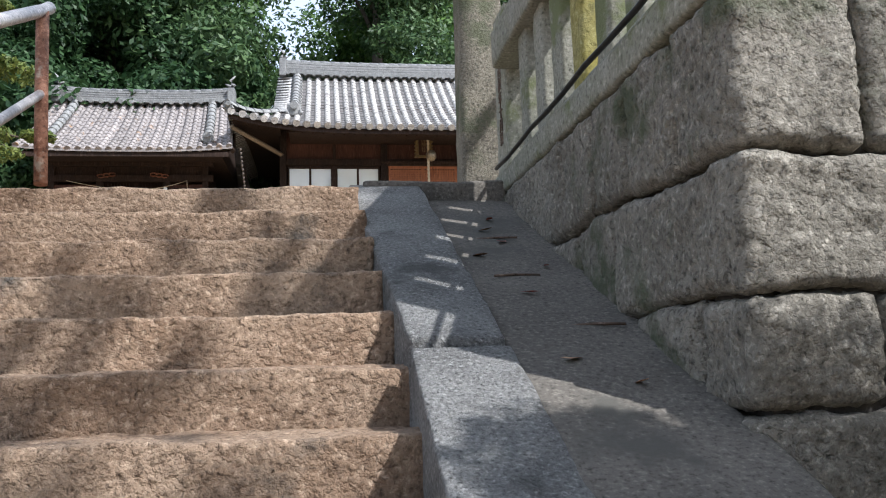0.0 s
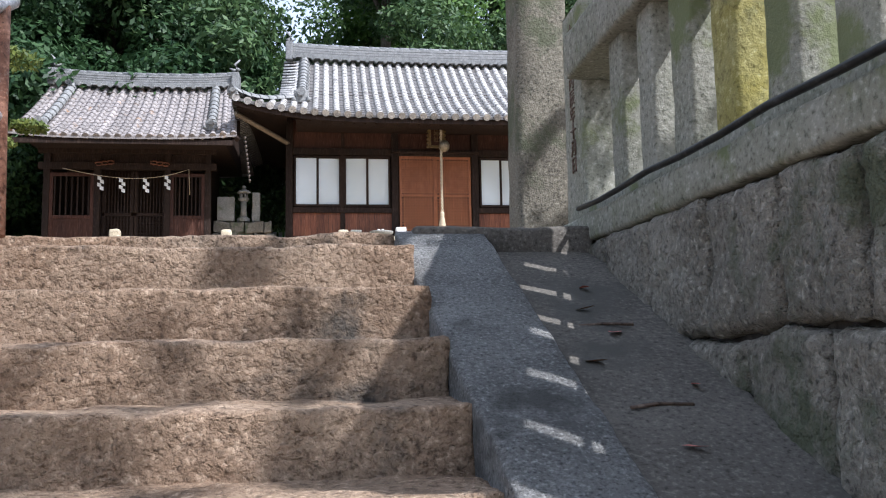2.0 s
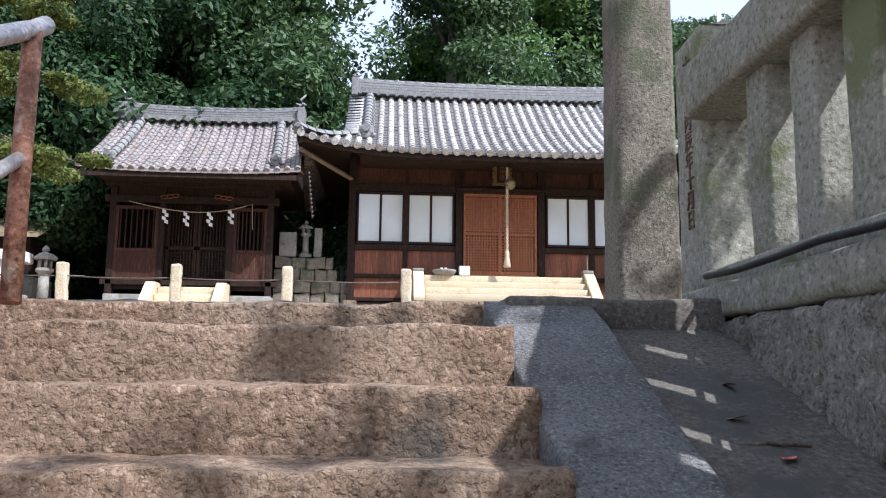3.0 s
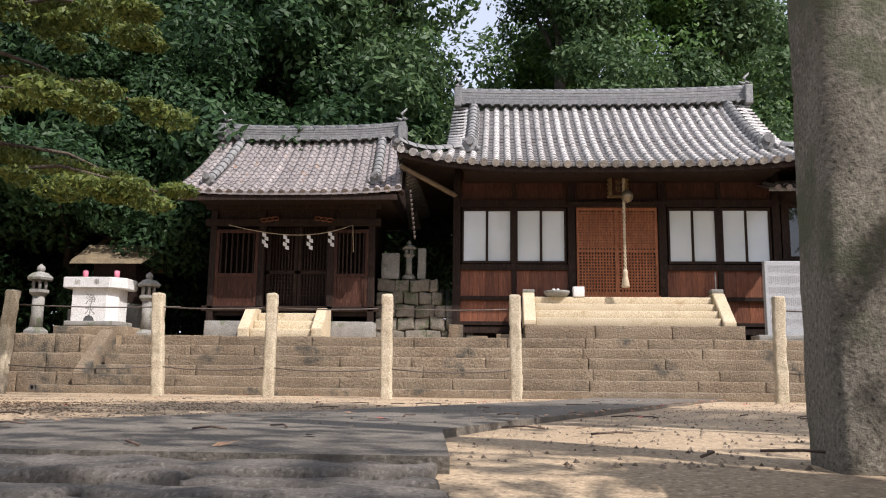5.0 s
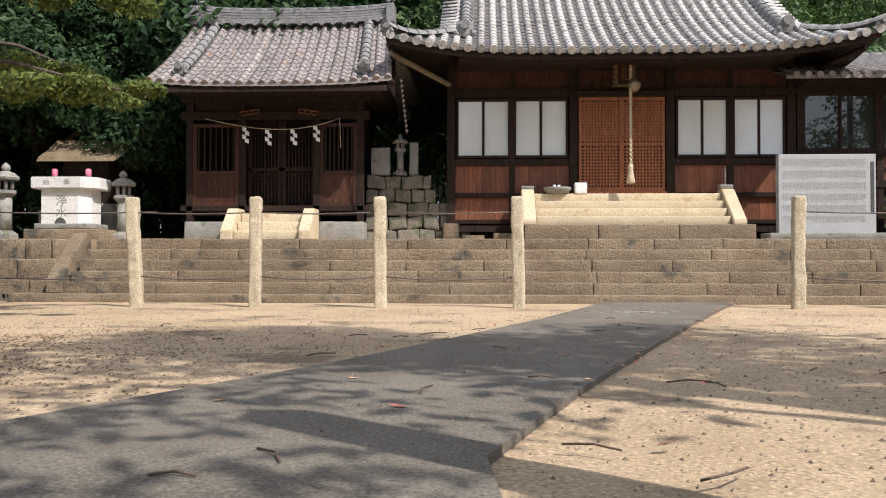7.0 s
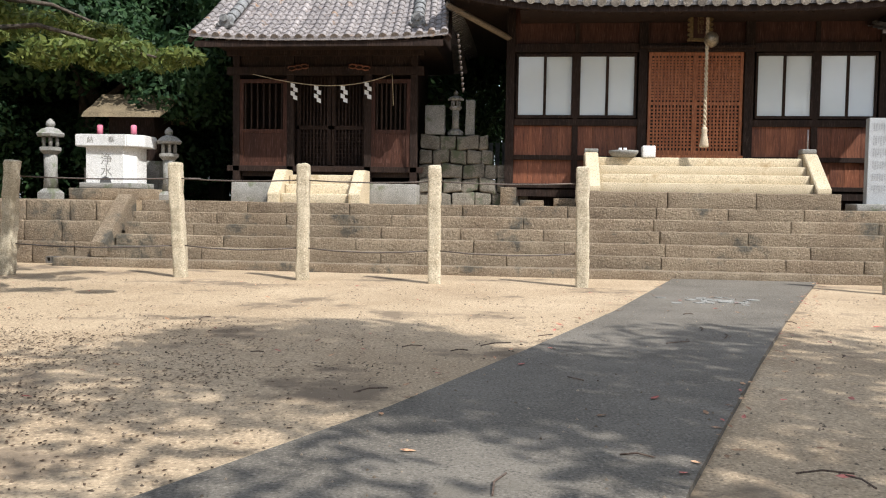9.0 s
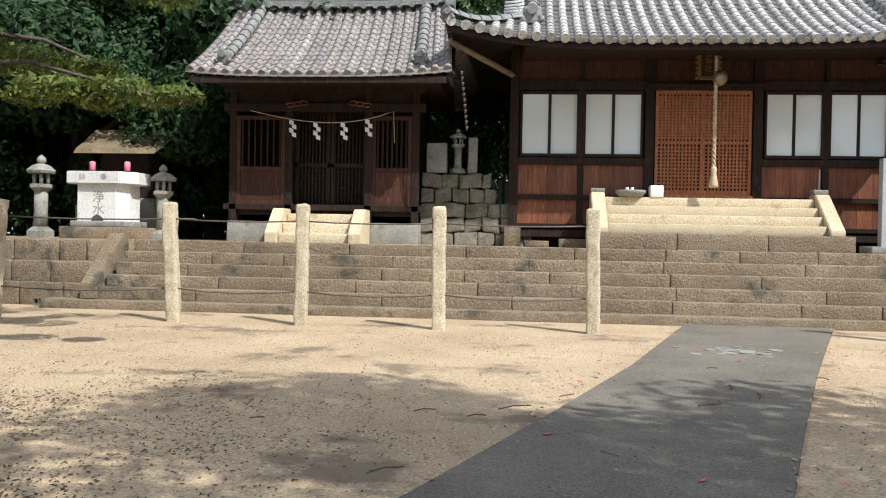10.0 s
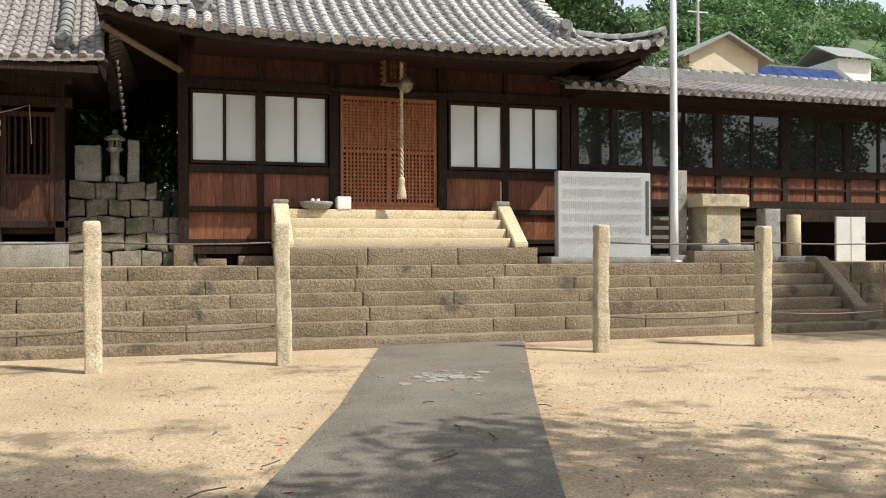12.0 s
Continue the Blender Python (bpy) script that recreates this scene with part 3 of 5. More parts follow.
def ridge_stack(parent, x0, x1, y, z, h, w, lift, mat=None):
    """A main ridge of stacked flat courses with a round cap, its ends swept up."""
    mat = mat or RIDGE
    n = 24

    def zz(t):
        return lift * abs(2 * t - 1) ** 3
    m = 5
    for k in range(m):
        bm = bmesh.new()
        ww = w * (1 - 0.10 * k) + (0.03 if k in (0, m - 1) else 0)
        rings = []
        for i in range(n + 1):
            t = i / n
            x = x0 + (x1 - x0) * t
            a = z + h * k / m + zz(t)
            b = z + h * (k + 1) / m + zz(t) - 0.015
            rings.append([bm.verts.new(p) for p in ((x, y - ww / 2, a), (x, y + ww / 2, a), (x, y + ww / 2, b), (x, y - ww / 2, b))])
        for r0, r1 in zip(rings, rings[1:]):
            for q in range(4):
                bm.faces.new((r0[q], r0[(q + 1) % 4], r1[(q + 1) % 4], r1[q]))
        bm.faces.new(rings[0][::-1])
        bm.faces.new(rings[-1])
        bmesh.ops.recalc_face_normals(bm, faces=bm.faces[:])
        part("ridge_course", bm, mat, parent)
    bm = row_mesh([(x0 - 0.05 + (x1 - x0 + 0.1) * i / n, y, z + h + zz(i / n)) for i in range(n + 1)], 0.085, 0.3)
    part("ridge_cap", bm, mat, parent)
    # round tile ends under the ridge
    cnt = int((x1 - x0) / 0.265)
    for i in range(cnt):
        x = x0 + 0.15 + i * 0.265
        t = (x - x0) / (x1 - x0)
        bm = tube(bmesh.new(), [(x, y - w / 2 - 0.10, z - 0.01 + zz(t)), (x, y, z + 0.02 + zz(t))], 0.06, 10)
        part("ridge_tile_end", bm, mat, parent)
    for x, s in ((x0, -1), (x1, 1)):
        bm = bmesh.new()
        box(bm, x - 0.10, y - w * 0.75, z + lift - 0.12, x + 0.10, y + w * 0.75, z + h + lift, 0.03)
        part("end_tile", bm, mat, parent)
        bm = bmesh.new()
        zt = z + h + lift
        tube(bm, [(x, y, zt), (x + s * 0.05, y, zt + 0.14), (x - s * 0.03, y, zt + 0.28), (x + s * 0.10, y, zt + 0.42)], 0.10, 8, r2=0.02)
        tube(bm, [(x - s * 0.02, y, zt + 0.1), (x - s * 0.18, y, zt + 0.17)], 0.05, 6, r2=0.02)
        part("finial", bm, mat, parent)


def oni(parent, x, y, z, s=1.0):
    bm = bmesh.new()
    box(bm, x - 0.15 * s, y - 0.07, z - 0.05, x + 0.15 * s, y + 0.10, z + 0.24 * s, 0.05 * s)
    tube(bm, [(x, y - 0.16, z + 0.17 * s), (x, y + 0.1, z + 0.19 * s)], 0.085 * s, 10)
    tube(bm, [(x - 0.11 * s, y - 0.10, z + 0.04), (x - 0.17 * s, y - 0.06, z + 0.02)], 0.05 * s, 8)
    tube(bm, [(x + 0.11 * s, y - 0.10, z + 0.04), (x + 0.17 * s, y - 0.06, z + 0.02)], 0.05 * s, 8)
    part("demon_tile", bm, RIDGE, parent)

# ---- worship hall ----
hall = thing("worship_hall", "dark timber shrine hall under a grey tiled roof", "shrine hall")
EX0, EX1, EY, RY = -1.30, 8.75, 21.3, 25.5
EZ, RZ, VG = 5.10, 7.80, 0.30
GX0, GX1 = -0.10, 7.62


def hall_z(x, v):
    u = abs((x - 3.72) / 5.02)
    return EZ + (RZ - EZ) * (0.72 * v + 0.28 * v * v) + 0.36 * u ** 4 * max(0, 1 - v / 0.55) ** 1.5


def hall_p(x, v):
    return Vector((x, EY + (RY - EY) * v - 0.18 * (abs((x - 3.72) / 5.02) ** 4) * max(0, 1 - v / 0.5), hall_z(x, v)))


roof = part("roof", side_prism([(21.75, 5.22), (25.5, 7.6), (29.3, 5.22), (29.3, 5.08), (21.75, 5.08)], 0.2, 7.3), WOOD_D, hall)
lo_rows = [[hall_p(EX0 + (1.2 * v / VG) + (EX1 - EX0 - 1.2 * v / VG - (EX1 - GX1) * v / VG) * k / 40, v) for k in range(41)] for v in [VG * i / 5 for i in range(6)]]
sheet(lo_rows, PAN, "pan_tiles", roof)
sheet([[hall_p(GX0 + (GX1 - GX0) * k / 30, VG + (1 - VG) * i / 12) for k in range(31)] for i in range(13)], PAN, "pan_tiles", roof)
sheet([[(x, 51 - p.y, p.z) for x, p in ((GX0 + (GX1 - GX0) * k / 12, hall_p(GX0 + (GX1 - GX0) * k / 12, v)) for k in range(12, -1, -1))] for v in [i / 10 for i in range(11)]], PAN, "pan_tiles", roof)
x = EX0 + 0.12
while x < EX1 - 0.05:
    if x < GX0:
        vm = VG * (x - EX0) / (GX0 - EX0)
    elif x > GX1:
        vm = VG * (EX1 - x) / (EX1 - GX1)
    else:
        vm = 1.0
    if vm > 0.02:
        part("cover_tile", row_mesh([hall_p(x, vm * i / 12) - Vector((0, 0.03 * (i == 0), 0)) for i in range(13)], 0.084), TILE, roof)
    x += 0.2655
# hipped sides under the gables
for sx, gx, s in ((EX0, GX0, 1), (EX1, GX1, -1)):
    def side_p(y, v, sx=sx, gx=gx):
        u = abs((y - 25.5) / 4.2)
        return Vector((sx + (gx + (0.5 if gx < 1 else -0.5) * 0 - sx) * v, y, EZ + 0.02 + (hall_z(3.7, VG) - EZ) * v + 0.34 * u ** 4 * (1 - v) ** 2))
    rows = [[side_p(EY + 4.2 * 0.30 * v + (8.4 - 8.4 * 0.30 * v) * k / 16, v) for k in range(17)] for v in (0, 0.25, 0.5, 0.75, 1)]
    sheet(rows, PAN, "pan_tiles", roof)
    y = EY + 0.2
    while y < 29.5:
        vm = min(1.0, (y - EY) / 1.26, (29.7 - y) / 1.26)
        if vm > 0.05:
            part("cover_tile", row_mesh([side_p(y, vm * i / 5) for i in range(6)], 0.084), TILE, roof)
        y += 0.2655
    hip = [hall_p(sx + (gx - sx) * t, VG * t) + Vector((0, 0, 0.05 + 0.10 * (1 - t) ** 3)) for t in (0.0, 0.2, 0.4, 0.6, 0.8, 1.0)]
    part("hip_ridge", row_mesh(hip, 0.12, 0.3), RIDGE, roof)
    oni(roof, sx + 0.05 * s, EY - 0.12, hall_z(sx, 0) + 0.02, 0.7)
    # gable board and the descending ridge
    zg = hall_z(3.7, VG)
    bm = side_prism([(22.6, zg - 0.1), (25.5, 7.75), (28.4, zg - 0.1)], gx + 0.30 * s, gx + 0.36 * s)
    part("gable_board", bm, WOOD_D, roof)
    for i in range(15):
        v = VG + 0.02 + (0.96 - VG) * i / 14
        p = hall_p(gx, v)
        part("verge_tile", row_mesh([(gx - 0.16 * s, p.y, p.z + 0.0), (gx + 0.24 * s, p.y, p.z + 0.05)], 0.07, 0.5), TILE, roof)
    line = [hall_p(gx + 0.42 * s, VG - 0.05 + (1.03 - VG) * i / 10) for i in range(11)]
    part("descending_ridge", row_mesh([p + Vector((0, 0, 0.16)) for p in line], 0.12, 0.28), RIDGE, roof)
    part("descending_ridge", row_mesh([p + Vector((0, 0, 0.03)) for p in line], 0.17, 0.28), RIDGE, roof)
    oni(roof, line[0].x, line[0].y - 0.05, line[0].z + 0.05, 1.25)
ridge_stack(roof, GX0 - 0.02, GX1 + 0.12, RY, RZ + 0.05, 0.42, 0.42, 0.08)
# eaves underneath
bm = bmesh.new()
n = 30
ring = []
for k in range(n + 1):
    x = EX0 + 0.06 + (EX1 - EX0 - 0.12) * k / n
    p = hall_p(x, 0)
    ring.append([bm.verts.new(q) for q in ((x, p.y + 0.06, p.z - 0.16), (x, p.y + 0.06, p.z - 0.05), (x, p.y + 0.14, p.z - 0.05), (x, p.y + 0.14, p.z - 0.16))])
for a, b in zip(ring, ring[1:]):
    for q in range(4):
        bm.faces.new((a[q], a[(q + 1) % 4], b[(q + 1) % 4], b[q]))
bmesh.ops.recalc_face_normals(bm, faces=bm.faces[:])
part("eave_board", bm, WOOD_D, hall)
bm = bmesh.new()
for a, b in zip([EX0 + 0.1 + (EX1 - EX0 - 0.2) * k / 20 for k in range(21)], [EX0 + 0.1 + (EX1 - EX0 - 0.2) * (k + 1) / 20 for k in range(20)]):
    pa, pb = hall_p(a, 0), hall_p(b, 0)
    bm.faces.new([bm.verts.new(q) for q in ((a, pa.y + 0.1, pa.z - 0.07), (b, pb.y + 0.1, pb.z - 0.07), (b, 23.0, 5.78), (a, 23.0, 5.78))])
part("soffit", bm, WOOD_D, hall)
for k in range(36):
    x = EX0 + 0.25 + k * 0.268
    p = hall_p(x, 0)
    bm = bmesh.new()
    tube(bm, [(x, p.y + 0.14, p.z - 0.15), (x, 23.0, 5.70)], 0.045, 4)
    part("rafter", bm, WOOD_D, hall)
for s in (EX0 + 0.1, 7.5):
    part("soffit", boxes((s, 21.5, 5.28, s + 1.15, 29.4, 5.32)), WOOD_D, hall)
for k, (a, b) in enumerate((((-1.25, 21.7, 5.2), (0.0, 22.95, 4.75)), ((8.6, 21.7, 5.2), (7.5, 22.95, 4.75)))):
    part("corner_brace", tube(bmesh.new(), [a, b], 0.07, 4), WOOD_L if k == 0 else WOOD_D, hall, "pale slanting brace board" if k == 0 else "")
# timber frame
FY = 22.94
part("under_floor", boxes((0.12, FY + 0.35, 1.2, 7.5, 27.9, 1.56)), WOOD_D, hall)
part("body", boxes((0.06, FY + 0.10, 1.55, 7.5, 28.0, 5.75)), WOOD_D, hall)
for x in (0.0, 2.74, 4.88, 7.52):
    part("post", boxes((x - 0.09, FY - 0.06, 1.62, x + 0.09, FY + 0.12, 5.75), bev=0.008), WOOD_D, hall)
    part("footing", rough_box(x - 0.17, FY - 0.16, 1.22, x + 0.17, FY + 0.2, 1.63, 0.12, 0.006, x), TERR, hall)
for z0, z1, d in ((4.46, 4.64, 0.085), (5.40, 5.60, 0.085), (2.94, 3.08, 0.05), (2.22, 2.32, 0.05), (1.63, 1.72, 0.05)):
    for a, b in ((0.09, 2.65), (4.97, 7.43)):
        part("beam", boxes((a, FY - d, z0, b, FY + 0.12, z1), bev=0.006), WOOD_D, hall)
    if z0 > 4:
        part("beam", boxes((2.83, FY - d, z0, 4.79, FY + 0.12, z1), bev=0.006), WOOD_D, hall)
part("door_hood", boxes((2.66, FY - 0.20, 4.52, 4.96, FY - 0.09, 4.57), bev=0.008), WOOD_D, hall)
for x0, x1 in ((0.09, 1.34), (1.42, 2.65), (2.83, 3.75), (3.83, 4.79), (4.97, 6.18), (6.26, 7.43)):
    part("upper_panel", boxes((x0, FY + 0.03, 4.64, x1, FY + 0.10, 5.40)), WOOD_M, hall, "red-brown board with eave shade in its colour")
for x in (1.38, 3.79, 6.22):
    part("strut", boxes((x - 0.045, FY - 0.02, 4.64, x + 0.045, FY + 0.10, 5.40)), WOOD_D, hall)
for a, b in ((0.09, 2.65), (4.97, 7.43)):
    mid = (a + b) / 2
    part("strut", boxes((mid - 0.06, FY - 0.04, 1.72, mid + 0.06, FY + 0.1, 2.94)), WOOD_D, hall)
    for p, q in ((a, mid - 0.06), (mid + 0.06, b)):
        w = (q - p) / 4
        for i in range(4):
            part("plank", boxes((p + i * w + 0.002, FY + 0.02, 2.32, p + (i + 1) * w - 0.002, FY + 0.08, 2.94), bev=0.003), WOOD_R, hall)
            part("plank", boxes((p + i * w + 0.002, FY + 0.03, 1.72, p + (i + 1) * w - 0.002, FY + 0.09, 2.22), bev=0.003), WOOD_R, hall)
    part("sill_board", boxes((a, FY - 0.02, 1.45, b, FY + 0.1, 1.60)), WOOD_D, hall)
    # sliding windows with frosted panes
    for s0, s1 in ((a + 0.04, mid - 0.05), (mid + 0.05, b - 0.04)):
        win = part("window", boxes((s0, FY - 0.05, 3.10, s1, FY + 0.06, 3.16), (s0, FY - 0.05, 4.38, s1, FY + 0.06, 4.44), (s0, FY - 0.05, 3.16, s0 + 0.04, FY + 0.06, 4.38), (s1 - 0.04, FY - 0.05, 3.16, s1, FY + 0.06, 4.38)), WOOD_D, hall, "dark window frame with frosted sliding panes")
        m = (s0 + s1) / 2
        part("pane", boxes((s0 + 0.04, FY - 0.010, 3.16, m - 0.015, FY - 0.004, 4.38)), FROST, win)
        part("pane", boxes((m + 0.015, FY + 0.012, 3.16, s1 - 0.04, FY + 0.018, 4.38)), FROST, win)
        part("stile", boxes((m - 0.03, FY - 0.03, 3.16, m + 0.03, FY + 0.03, 4.38), bev=0.004), WOOD_D, win)
    part("mullion", boxes((mid - 0.055, FY - 0.055, 3.08, mid + 0.055, FY + 0.08, 4.46)), WOOD_D, hall)
# lattice doors
for i, (a, b) in enumerate(((2.86, 3.82), (3.80, 4.77))):
    y = FY + 0.03 * i
    leaf = part("door", boxes((a, y - 0.03, 2.34, a + 0.06, y + 0.02, 4.46), (b - 0.06, y - 0.03, 2.34, b, y + 0.02, 4.46), (a + 0.06, y - 0.03, 4.39, b - 0.06, y + 0.02, 4.46), (a + 0.06, y - 0.03, 2.34, b - 0.06, y + 0.02, 2.44), (a + 0.06, y - 0.03, 3.38, b - 0.06, y + 0.02, 3.44)), WOOD_DOOR, hall, "orange-brown lattice sliding door, shut")
    bm = bmesh.new()
    for k in range(1, 12):
        x = a + 0.06 + (b - a - 0.12) * k / 12
        box(bm, x - 0.018, y - 0.024, 2.44, x + 0.018, y - 0.006, 4.39)
    for k in range(1, 13):
        z = 2.44 + 0.94 * k / 13
        box(bm, a + 0.06, y - 0.014, z - 0.017, b - 0.06, y + 0.004, z + 0.017)
    for k in range(1, 15):
        z = 3.44 + 0.95 * k / 15
        box(bm, a + 0.06, y - 0.014, z - 0.024, b - 0.06, y + 0.004, z + 0.024)
    part("lattice", bm, WOOD_DOOR, leaf)
    # near-black sheet painted as the shade behind the lattice
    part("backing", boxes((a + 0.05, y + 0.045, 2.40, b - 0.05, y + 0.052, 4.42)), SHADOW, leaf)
part("threshold", boxes((2.83, FY - 0.10, 2.24, 4.79, FY + 0.10, 2.34), bev=0.008), WOOD_DOOR, hall)
# name board, bell and rope
board = thing("name_board", "small gilded shrine name board with a scrolled frame", "sign", at=(3.80, FY - 0.42, 4.93))
part("panel", boxes((-0.15, -0.02, -0.27, 0.15, 0.02, 0.27)), WOOD_M, board)
bm = bmesh.new()
for x0, z0, x1, z1 in ((-0.21, -0.33, -0.14, 0.33), (0.14, -0.33, 0.21, 0.33), (-0.21, 0.26, 0.21, 0.33), (-0.21, -0.33, 0.21, -0.26)):
    box(bm, x0, -0.04, z0, x1, 0.03, z1, 0.015)
for k in range(7):
    for s in (-1, 1):
        tube(bm, [(s * 0.22, -0.045, -0.30 + 0.1 * k), (s * 0.22, 0.03, -0.30 + 0.1 * k)], 0.032, 8)
part("frame", bm, GOLD, board, "gilded scrolled frame")
writing("榛神社", 0.15, board, GOLD, (0, -0.021, 0.24))
bell = thing("bell_rope", "thick pale straw rope hanging from a round brass bell", "bell rope", at=(3.88, FY - 0.75, 0))
bm = bmesh.new()
lathe(bm, [(0.02, 4.42), (0.09, 4.45), (0.14, 4.53), (0.14, 4.62), (0.09, 4.70), (0.03, 4.73)], 16, (0.08, 0, 0))
part("bell", bm, BRASS, bell)
for ph in (0, math.pi):
    part("strand", tube(bmesh.new(), [(0.018 * math.cos(k * 1.1 + ph), 0.018 * math.sin(k * 1.1 + ph), 5.0 - k * 0.035) for k in range(64)], 0.022, 6), ROPE, bell)
bm = bmesh.new()
lathe(bm, [(0.045, 2.86), (0.06, 2.80), (0.05, 2.74), (0.075, 2.60), (0.095, 2.48), (0.08, 2.46)], 12)
part("tassel", bm, ROPE, bell)

# steps up to the hall
part_steps = thing("hall_steps", "pale granite steps with sloping cheeks before the hall", "steps", kind="structure")
for i, x in enumerate((1.58, 3.1, 4.75)):
    part("base_stone", rough_box(x, 21.5, 1.2, (3.09, 4.74, 6.30)[i], 22.9, 1.545, 0.12, 0.006, i * 6), TERR, part_steps)
for i in range(4):
    part("step_stone", rough_box(1.84, 21.72 + 0.25 * i, 1.54 + 0.18 * i, 5.86, 22.84, 1.725 + 0.18 * i, 0.14, 0.003, i, 0.008), PALE, part_steps)
for x in (1.56, 5.87):
    c = side_prism([(21.56, 1.545), (21.56, 1.64), (22.46, 2.36), (22.84, 2.36), (22.84, 1.545)], x, x + 0.27)
    bmesh.ops.bevel(c, geom=c.edges[:], offset=0.015, segments=2, affect='EDGES')
    part("cheek", c, PALE, part_steps)
bowl = tagged(part("stone_basin", lathe(bmesh.new(), [(0.12, 0), (0.24, 0.02), (0.30, 0.10), (0.30, 0.14), (0.25, 0.14), (0.22, 0.09)], 18, (2.35, 22.55, 2.262)), LANT), "shallow round grey stone basin on the top step", "basin")
for x in (2.28, 2.38):
    tagged(part("cup", lathe(bmesh.new(), [(0.03, 0), (0.035, 0.10), (0.03, 0.11)], 10, (x, 22.55, 2.35)), PAPER), "small white cup in a stone basin", "cup")
tagged(part("stone_box", rough_box(2.72, 22.45, 2.262, 2.98, 22.70, 2.50, 0.08, 0.006, 3), WHITE), "rough pale stone block on the top step", "stone")
tagged(part("stone_dish", rough_box(1.56, 22.5, 2.362, 1.84, 22.72, 2.44, 0.08, 0.008, 5), LANT), "flat rounded stone on the step cheek", "stone")
tagged(part("stone_box", rough_box(5.86, 22.5, 2.362, 6.14, 22.78, 2.46, 0.08, 0.006, 8), LANT), "flat pale stone on the step cheek", "stone")
tagged(part("iron_pipe", tube(bmesh.new(), [(6.0, 22.64, 2.455), (6.0, 22.64, 2.86)], 0.018, 8), STEEL), "short upright steel pipe on the cheek stone", "pipe")

# ---- covered gallery ----
gal = thing("gallery", "low timber gallery with glazed windows and tiled roof", "gallery")
GX = 7.62
# solid box coloured near-black in place of the unlit inside
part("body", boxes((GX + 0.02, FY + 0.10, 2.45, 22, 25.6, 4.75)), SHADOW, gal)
for i in range(9):
    x = GX + 0.1 + 1.72 * i
    part("post", boxes((x - 0.07, FY - 0.03, 1.24, x + 0.07, FY + 0.12, 4.75)), WOOD_D, gal)
for z0, z1 in ((4.52, 4.72), (3.12, 3.24), (2.42, 2.58)):
    part("beam", boxes((GX, FY - 0.05, z0, 22, FY + 0.11, z1)), WOOD_D, gal)
for i in range(8):
    x0, x1 = GX + 0.17 + 1.72 * i, GX + 0.1 + 1.72 * (i + 1) - 0.07
    m = (x0 + x1) / 2
    win = part("window", boxes((x0, FY - 0.02, 3.24, x1, FY + 0.04, 3.29), (x0, FY - 0.02, 4.46, x1, FY + 0.04, 4.52), (x0, FY - 0.02, 3.29, x0 + 0.04, FY + 0.04, 4.46), (x1 - 0.04, FY - 0.02, 3.29, x1, FY + 0.04, 4.46), (m - 0.035, FY - 0.03, 3.29, m + 0.035, FY + 0.05, 4.46)), WOOD_D, gal, "dark framed window with reflecting panes")
    part("pane", boxes((x0 + 0.04, FY - 0.005, 3.29, m - 0.035, FY + 0.001, 4.46)), GLASS, win)
    part("pane", boxes((m + 0.035, FY + 0.015, 3.29, x1 - 0.04, FY + 0.021, 4.46)), GLASS, win)
    for a, b in ((x0, m - 0.03), (m + 0.03, x1)):
        for k in range(3):
            w = (b - a) / 3
            part("plank", boxes((a + w * k + 0.003, FY + 0.02, 2.58, a + w * (k + 1) - 0.003, FY + 0.07, 3.12), bev=0.003), WOOD_R, gal)
    part("strut", boxes((m - 0.03, FY - 0.02, 2.58, m + 0.03, FY + 0.08, 3.12)), WOOD_D, gal)
    part("rail", boxes((x0, FY - 0.03, 2.82, x1, FY + 0.015, 2.87)), WOOD_D, gal)
for i in range(5):
    part("under_slat", boxes((GX, FY + 0.05, 1.42 + 0.2 * i, 12.6, FY + 0.09, 1.54 + 0.2 * i)), WOOD_D, gal)
part("sill_beam", boxes((12.4, FY - 0.2, 2.12, 22, FY + 0.0, 2.40), bev=0.01), WOOD_D, gal)
# added dark screen in place of the shade under the open gallery
part("under_wall", boxes((12.6, 25.45, 1.2, 22, 25.6, 2.45)), WOOD_D, gal)
groof = part("roof", side_prism([(22.2, 4.68), (24.3, 5.32), (26.4, 4.68), (26.4, 4.60), (22.2, 4.60)], GX, 22), WOOD_D, gal)
sheet([[(GX - 0.5 + (22.7 - GX) * k / 4, 22.05 + 2.25 * i / 9, 4.70 + 0.72 * i / 9) for k in range(5)] for i in range(10)], TILE_D, "pan_tiles", groof, 0.025)
for i in range(60):
    x = GX - 0.3 + i * 0.245
    part("cover_tile", row_mesh([(x, 22.0, 4.725), (x, 24.3, 5.45)], 0.066, 0.25), TILE_D, groof)
for k, z in enumerate((5.40, 5.49, 5.58)):
    part("ridge_course", boxes((GX + 1.0, 24.3 - 0.17 + 0.02 * k, z, 22, 24.3 + 0.17 - 0.02 * k, z + 0.085)), RIDGE, groof)
part("ridge_cap", row_mesh([(GX + 1.0, 24.3, 5.67), (22, 24.3, 5.67)], 0.08, 0.3), RIDGE, groof)

# ---- side shrine ----
hut = thing("side_shrine", "small dark timber shrine with old tiled gable roof", "shrine")
HX0, HX1, HY = -5.85, -2.0, 22.6
HE0, HE1, HEY, HRY, HEZ, HRZ = -6.42, -1.18, 21.4, 23.8, 4.50, 6.35
HC = (HE0 + HE1) / 2


def hut_p(x, v):
    u = abs((x - HC) / 2.62)
    return Vector((HC + (x - HC) * (1 - 0.09 * v), HEY + (HRY - HEY) * v, HEZ + (HRZ - HEZ) * (0.75 * v + 0.25 * v * v) + 0.10 * u ** 3))


